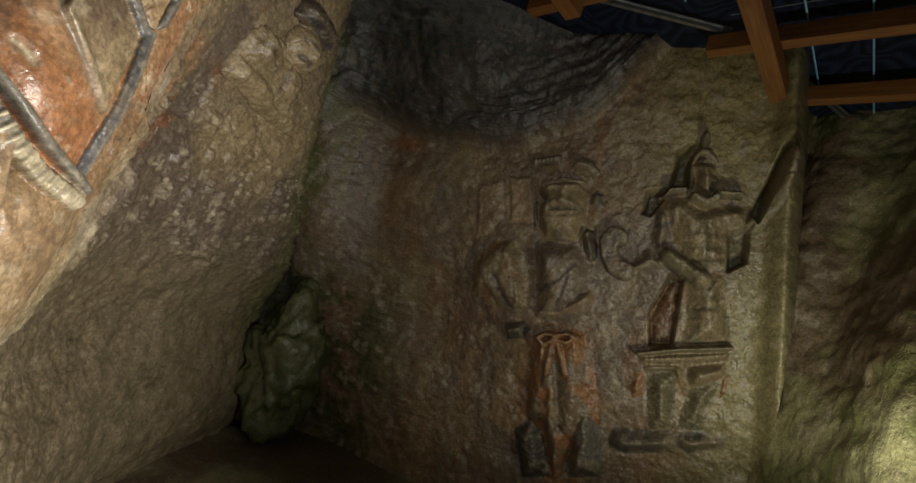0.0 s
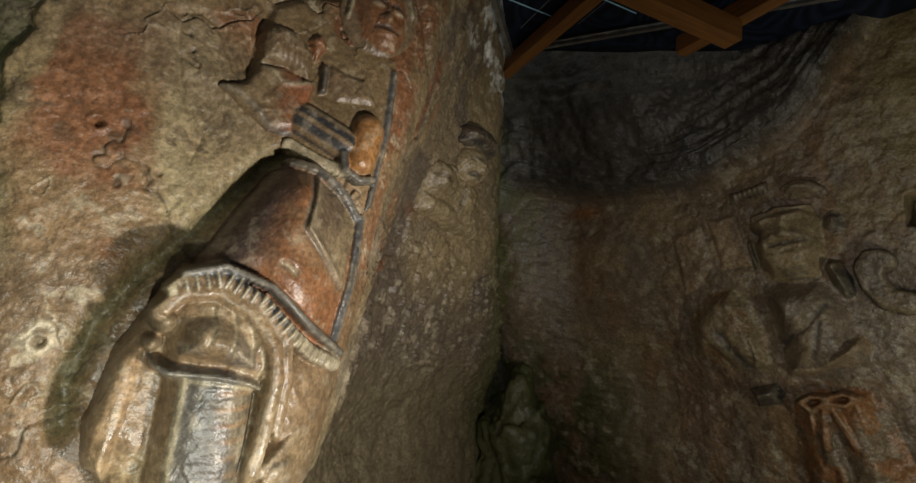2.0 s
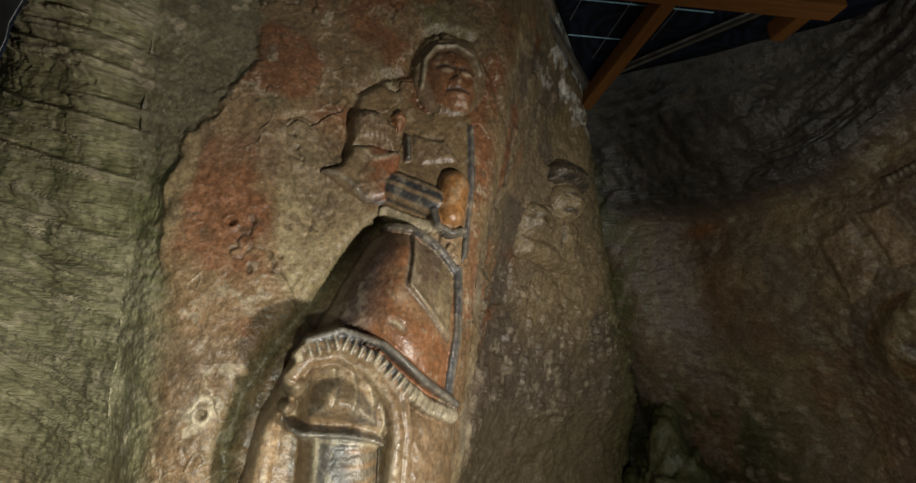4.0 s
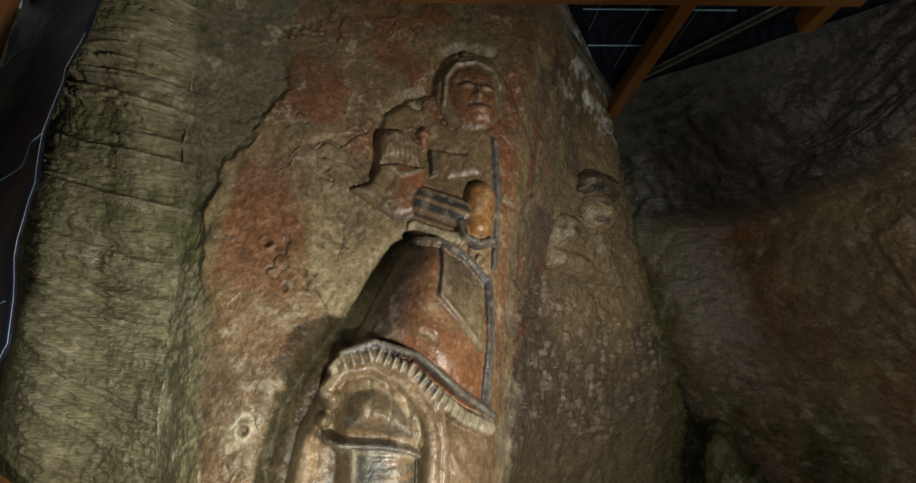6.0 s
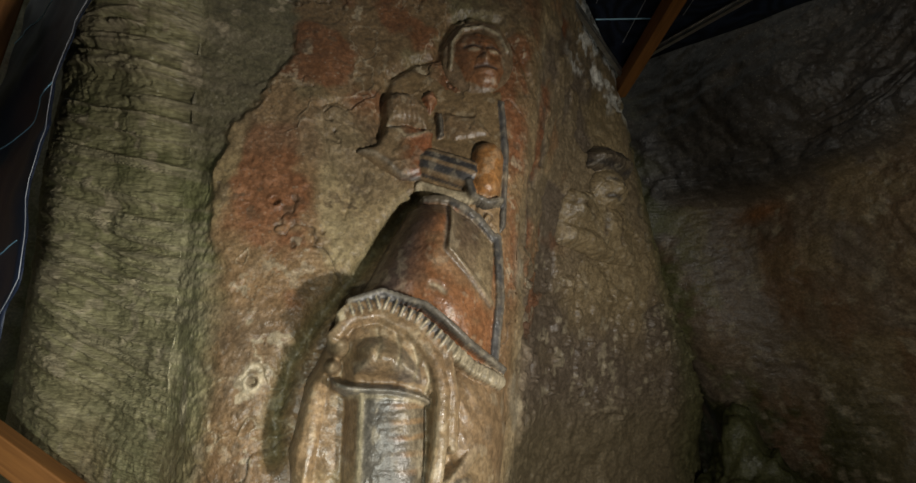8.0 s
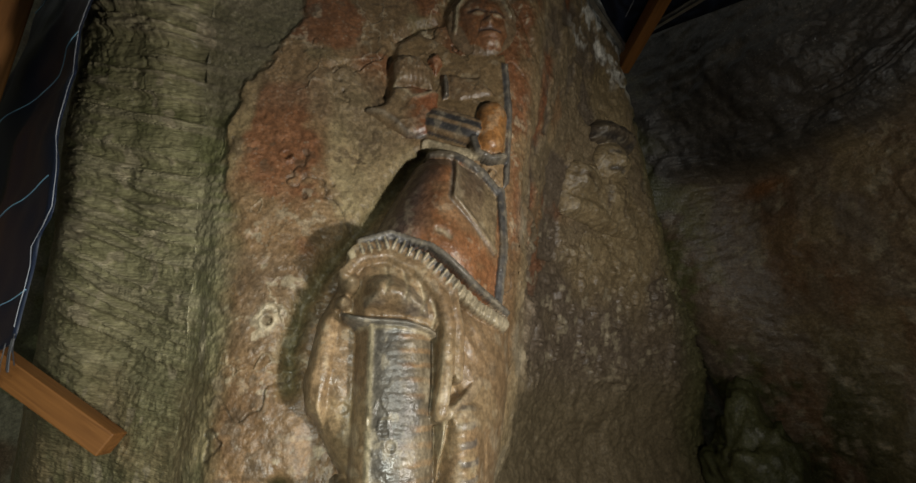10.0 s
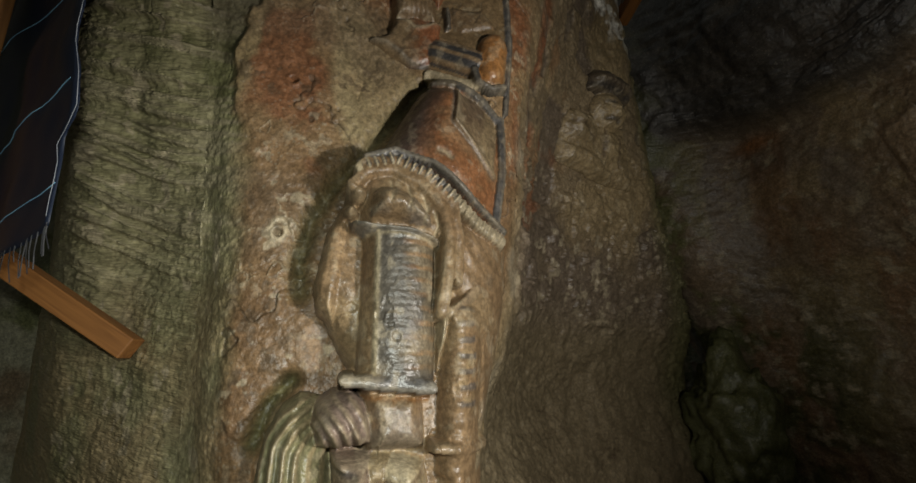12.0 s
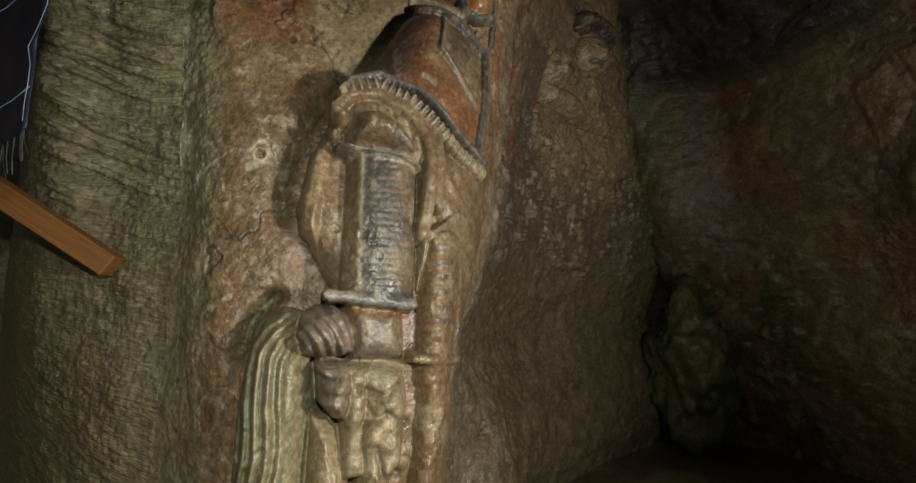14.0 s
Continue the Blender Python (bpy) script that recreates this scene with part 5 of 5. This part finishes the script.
pg[:, 2] = 0.05 * fbm(pg, 1.2, 4, 81) - 0.52
cg = blend(np.tile(BROWN * 0.7, (len(pg), 1)), OLIVE, ramp(fbm(pg, 2.0, 4, 82), 0, 0.3))
tagged(grid_mesh("ground", pg.reshape(180, 180, 3), cg.reshape(180, 180, 3), ROCK), "bare trodden earth and rock floor", "ground", kind="structure")


# ---- timber, steel and net ----
def link_mesh(name, bm, material, parent=None, label=""):
    me = bpy.data.meshes.new(name)
    bm.to_mesh(me)
    bm.free()
    me.materials.append(material)
    ob = new(name, me)
    ob.parent = parent
    return tagged(ob, label) if label else ob


def timber(a, b, wide, high, label, group=""):
    """A squared timber from a to b with eased edges, its grain along its length."""
    a, b = Vector(a), Vector(b)
    length = (b - a).length
    bm = bmesh.new()
    bmesh.ops.create_cube(bm, size=1.0)
    bmesh.ops.scale(bm, vec=(length, wide, high), verts=bm.verts)
    bmesh.ops.bevel(bm, geom=bm.edges, offset=0.006, segments=2, affect="EDGES", profile=0.6)
    ob = link_mesh("timber_beam", bm, WOOD)
    x = (b - a).normalized()
    up = Vector((0, 0, 1)) if abs(x.z) < 0.9 else Vector((0, 1, 0))
    y = up.cross(x).normalized()
    m = Matrix((x, y, x.cross(y))).transposed().to_4x4()
    ob.matrix_world = Matrix.Translation((a + b) / 2) @ m
    return tagged(ob, label, "beam", group)


def steel_edge(a, b):
    a, b = Vector(a), Vector(b)
    bm = bmesh.new()
    bmesh.ops.create_cube(bm, size=1.0)
    bmesh.ops.scale(bm, vec=((b - a).length, 0.03, 0.03), verts=bm.verts)
    ob = link_mesh("steel_profile", bm, STEEL)
    bm = bmesh.new()
    bmesh.ops.create_cube(bm, size=1.0)
    bmesh.ops.scale(bm, vec=((b - a).length, 0.05, 0.006), verts=bm.verts)
    bmesh.ops.translate(bm, vec=(0, 0, 0.018), verts=bm.verts)
    link_mesh("flange", bm, STEEL, ob)
    x = (b - a).normalized()
    y = Vector((0, 0, 1)).cross(x).normalized()
    ob.matrix_world = Matrix.Translation((a + b) / 2) @ Matrix((x, y, x.cross(y))).transposed().to_4x4()
    return tagged(ob, "grey galvanised steel profile edging the roof net", "profile", "roof frame")


RAFTER, PURLIN = Vector((0.55, -0.835, 0)), Vector((0.86, 0.51, 0))
for x, y, z, n in ((-0.31, 3.42, 3.56, 5.0), (0.92, 2.92, 3.47, 4.5), (2.13, 2.52, 3.5, 3.6), (3.02, 2.54, 3.5, 3.2), (3.93, 2.66, 3.5, 3.0)):
    a = Vector((x, y, z))
    timber(a, a + RAFTER * n, 0.09, 0.12, "orange-brown squared timber rafter under the black net", "rafters")
for a, n in ((Vector((1.1, 2.53, 3.3)), -4.2), (Vector((2.98, 2.57, 3.36)), -4.5)):
    timber(a, a + PURLIN * n, 0.11, 0.13, "orange-brown squared timber purlin crossing below the rafters", "purlins")
steel_edge((-0.02, 3.14, 3.6), (2.2, 2.43, 3.6))
steel_edge((-0.43, 1.9, 3.6), (-0.25, 3.3, 3.6))
steel_edge((2.6, 2.43, 3.6), (4.9, 2.83, 3.6))


def net_sheet(name, corners, n, sag, seed, label, kind="", ragged=0.0):
    """A woven sheet between four corners, with thickness, folds and a ragged lower edge."""
    a, b, c, d = [np.array(v, float) for v in corners]
    s, t = [m.ravel()[:, None] for m in np.meshgrid(np.linspace(0, 1, n[0]), np.linspace(0, 1, n[1]))]
    p = (a * (1 - s) + b * s) * (1 - t) + (d * (1 - s) + c * s) * t
    nrm = np.cross(b - a, d - a)
    nrm = nrm / np.linalg.norm(nrm)
    p = p + nrm * (sag * fbm(p, 2.2, 3, seed))[:, None]
    if ragged:
        along = (b - a) / np.linalg.norm(b - a)
        p = p + along * (ragged * fbm(p * np.array([0, 0, 1.0]), 5.0, 3, seed + 3) * (s[:, 0] > 0.99))[:, None]
    ob = grid_mesh(name, p.reshape(n[1], n[0], 3), np.full((n[1], n[0], 3), 0.02), NET)
    thick = ob.modifiers.new("thickness", "SOLIDIFY")
    thick.thickness = 0.003
    return tagged(ob, label, "net", kind=kind), p.reshape(n[1], n[0], 3)


def thread(points, r, parent, mat, name="thread"):
    """A thin cord through the points, as a four-sided tube."""
    pts = [Vector(v) for v in points]
    bm = bmesh.new()
    rings = []
    for n, v in enumerate(pts):
        way = (pts[min(n + 1, len(pts) - 1)] - pts[max(n - 1, 0)]).normalized()
        a = way.cross(Vector((0.3, 0.2, 0.93))).normalized()
        b = way.cross(a)
        rings.append([bm.verts.new(v + (a * math.cos(q) + b * math.sin(q)) * r) for q in (0, math.pi / 2, math.pi, 3 * math.pi / 2)])
    for one, two in zip(rings, rings[1:]):
        for q in range(4):
            bm.faces.new((one[q], one[(q + 1) % 4], two[(q + 1) % 4], two[q]))
    bm.faces.new(rings[0]), bm.faces.new(rings[-1][::-1])
    return link_mesh(name, bm, mat, parent)


roof, _ = net_sheet("ceiling", [(-0.44, -2.6, 3.66), (6.0, -2.6, 3.66), (6.0, 3.1, 3.66), (-0.28, 3.3, 3.66)], (90, 80), 0.02, 91, "black woven shade net roof, pale blue cords standing for daylit seams", "structure")
# the bright blue cords stand for daylight showing through the roof's seams
for k in range(-9, 9):
    for axis, across, first, r, mat in ((PURLIN, RAFTER, 0.227, 0.0055, CORD), (RAFTER, PURLIN, 0.548, 0.0022, TWINE)):
        side = Vector((-0.504, 0.864, 0)) if axis is PURLIN else Vector((0.864, 0.504, 0))
        line = [side * (first + 0.311 * k) + axis.normalized() * (0.12 * n) for n in range(-40, 60)]
        line = [(v.x, v.y, 3.628) for v in line if -0.3 < v.x < 5.8 and -2.4 < v.y < 3.0 - 0.32 * max(0, min(2.2, v.x))* 0.9 + 0.2 * max(0, v.x - 2.4)]
        if len(line) > 2:
            thread(line, r, roof, mat)

hung, hp = net_sheet("shade_net", [(-2.6, 0.46, 3.5), (-1.42, 0.40, 3.3), (-1.38, 0.42, 1.2), (-2.5, 0.46, 1.05)], (40, 80), 0.05, 97, "black woven shade net hanging torn beside the rock", "", 0.10)
for row in (20, 44, 62, 74):
    thread([tuple(v + np.array([0, -0.006, 0])) for v in hp[row, ::2]], 0.0014, hung, CORD)
timber((-2.14, 0.33, -0.55), (-2.13, 0.33, 3.6), 0.12, 0.09, "orange-brown timber post beside the hanging net", "posts")
timber((-2.9, 0.06, 1.77), (-1.86, 0.88, 0.90), 0.09, 0.085, "brown timber brace propped against the rock", "braces")
# loose threads along the torn lower edge, and two that hang down the side
for n in range(22):
    top = Vector(hp[-1, 39 - n % 20]) + Vector((random.uniform(-0.02, 0.02), -0.004, 0.01))
    drop = random.uniform(0.04, 0.11)
    lean = random.uniform(-0.03, 0.04)
    thread([top, top + Vector((lean * 0.4, 0, -drop * 0.5)), top + Vector((lean, 0.005, -drop))], 0.0018, hung, FRAY, "frayed_thread")
edge = [Vector(v) + Vector((0.012, -0.01, 0)) for v in hp[30:, 39]]
thread(edge[::2], 0.0009, hung, TWINE, "edge_thread")

# ---- a mossy boulder in the cleft ----
bm = bmesh.new()
bmesh.ops.create_icosphere(bm, subdivisions=5, radius=1.0)
co = np.array([v.co[:] for v in bm.verts])
swell = 1 + 0.45 * fbm(co * np.array([1, 1, 2.2]), 1.4, 4, 301) + 0.12 * fbm(co, 6.0, 4, 302)
for v, k in zip(bm.verts, swell):
    v.co = v.co * k
bmesh.ops.scale(bm, vec=(0.38, 0.34, 0.74), verts=bm.verts)
me = bpy.data.meshes.new("boulder")
bm.to_mesh(me)
bm.free()
me.polygons.foreach_set("use_smooth", np.ones(len(me.polygons), bool))
at = me.attributes.new("tint", "FLOAT_COLOR", "POINT")
shade = blend(np.tile(np.array([0.085, 0.09, 0.036]), (len(co), 1)), MOSS * 0.5, ramp(fbm(co, 2.5, 4, 303), -0.1, 0.25))
rgba = np.ones((len(co), 4), np.float32)
rgba[:, :3] = shade
at.data.foreach_set("color", rgba.ravel())
me.materials.append(ROCK_WET)
boulder = new("boulder", me)
boulder.location = (0.06, 4.86, 0.22)
tagged(boulder, "mossy green boulder wedged in the cleft between rock walls", "boulder")
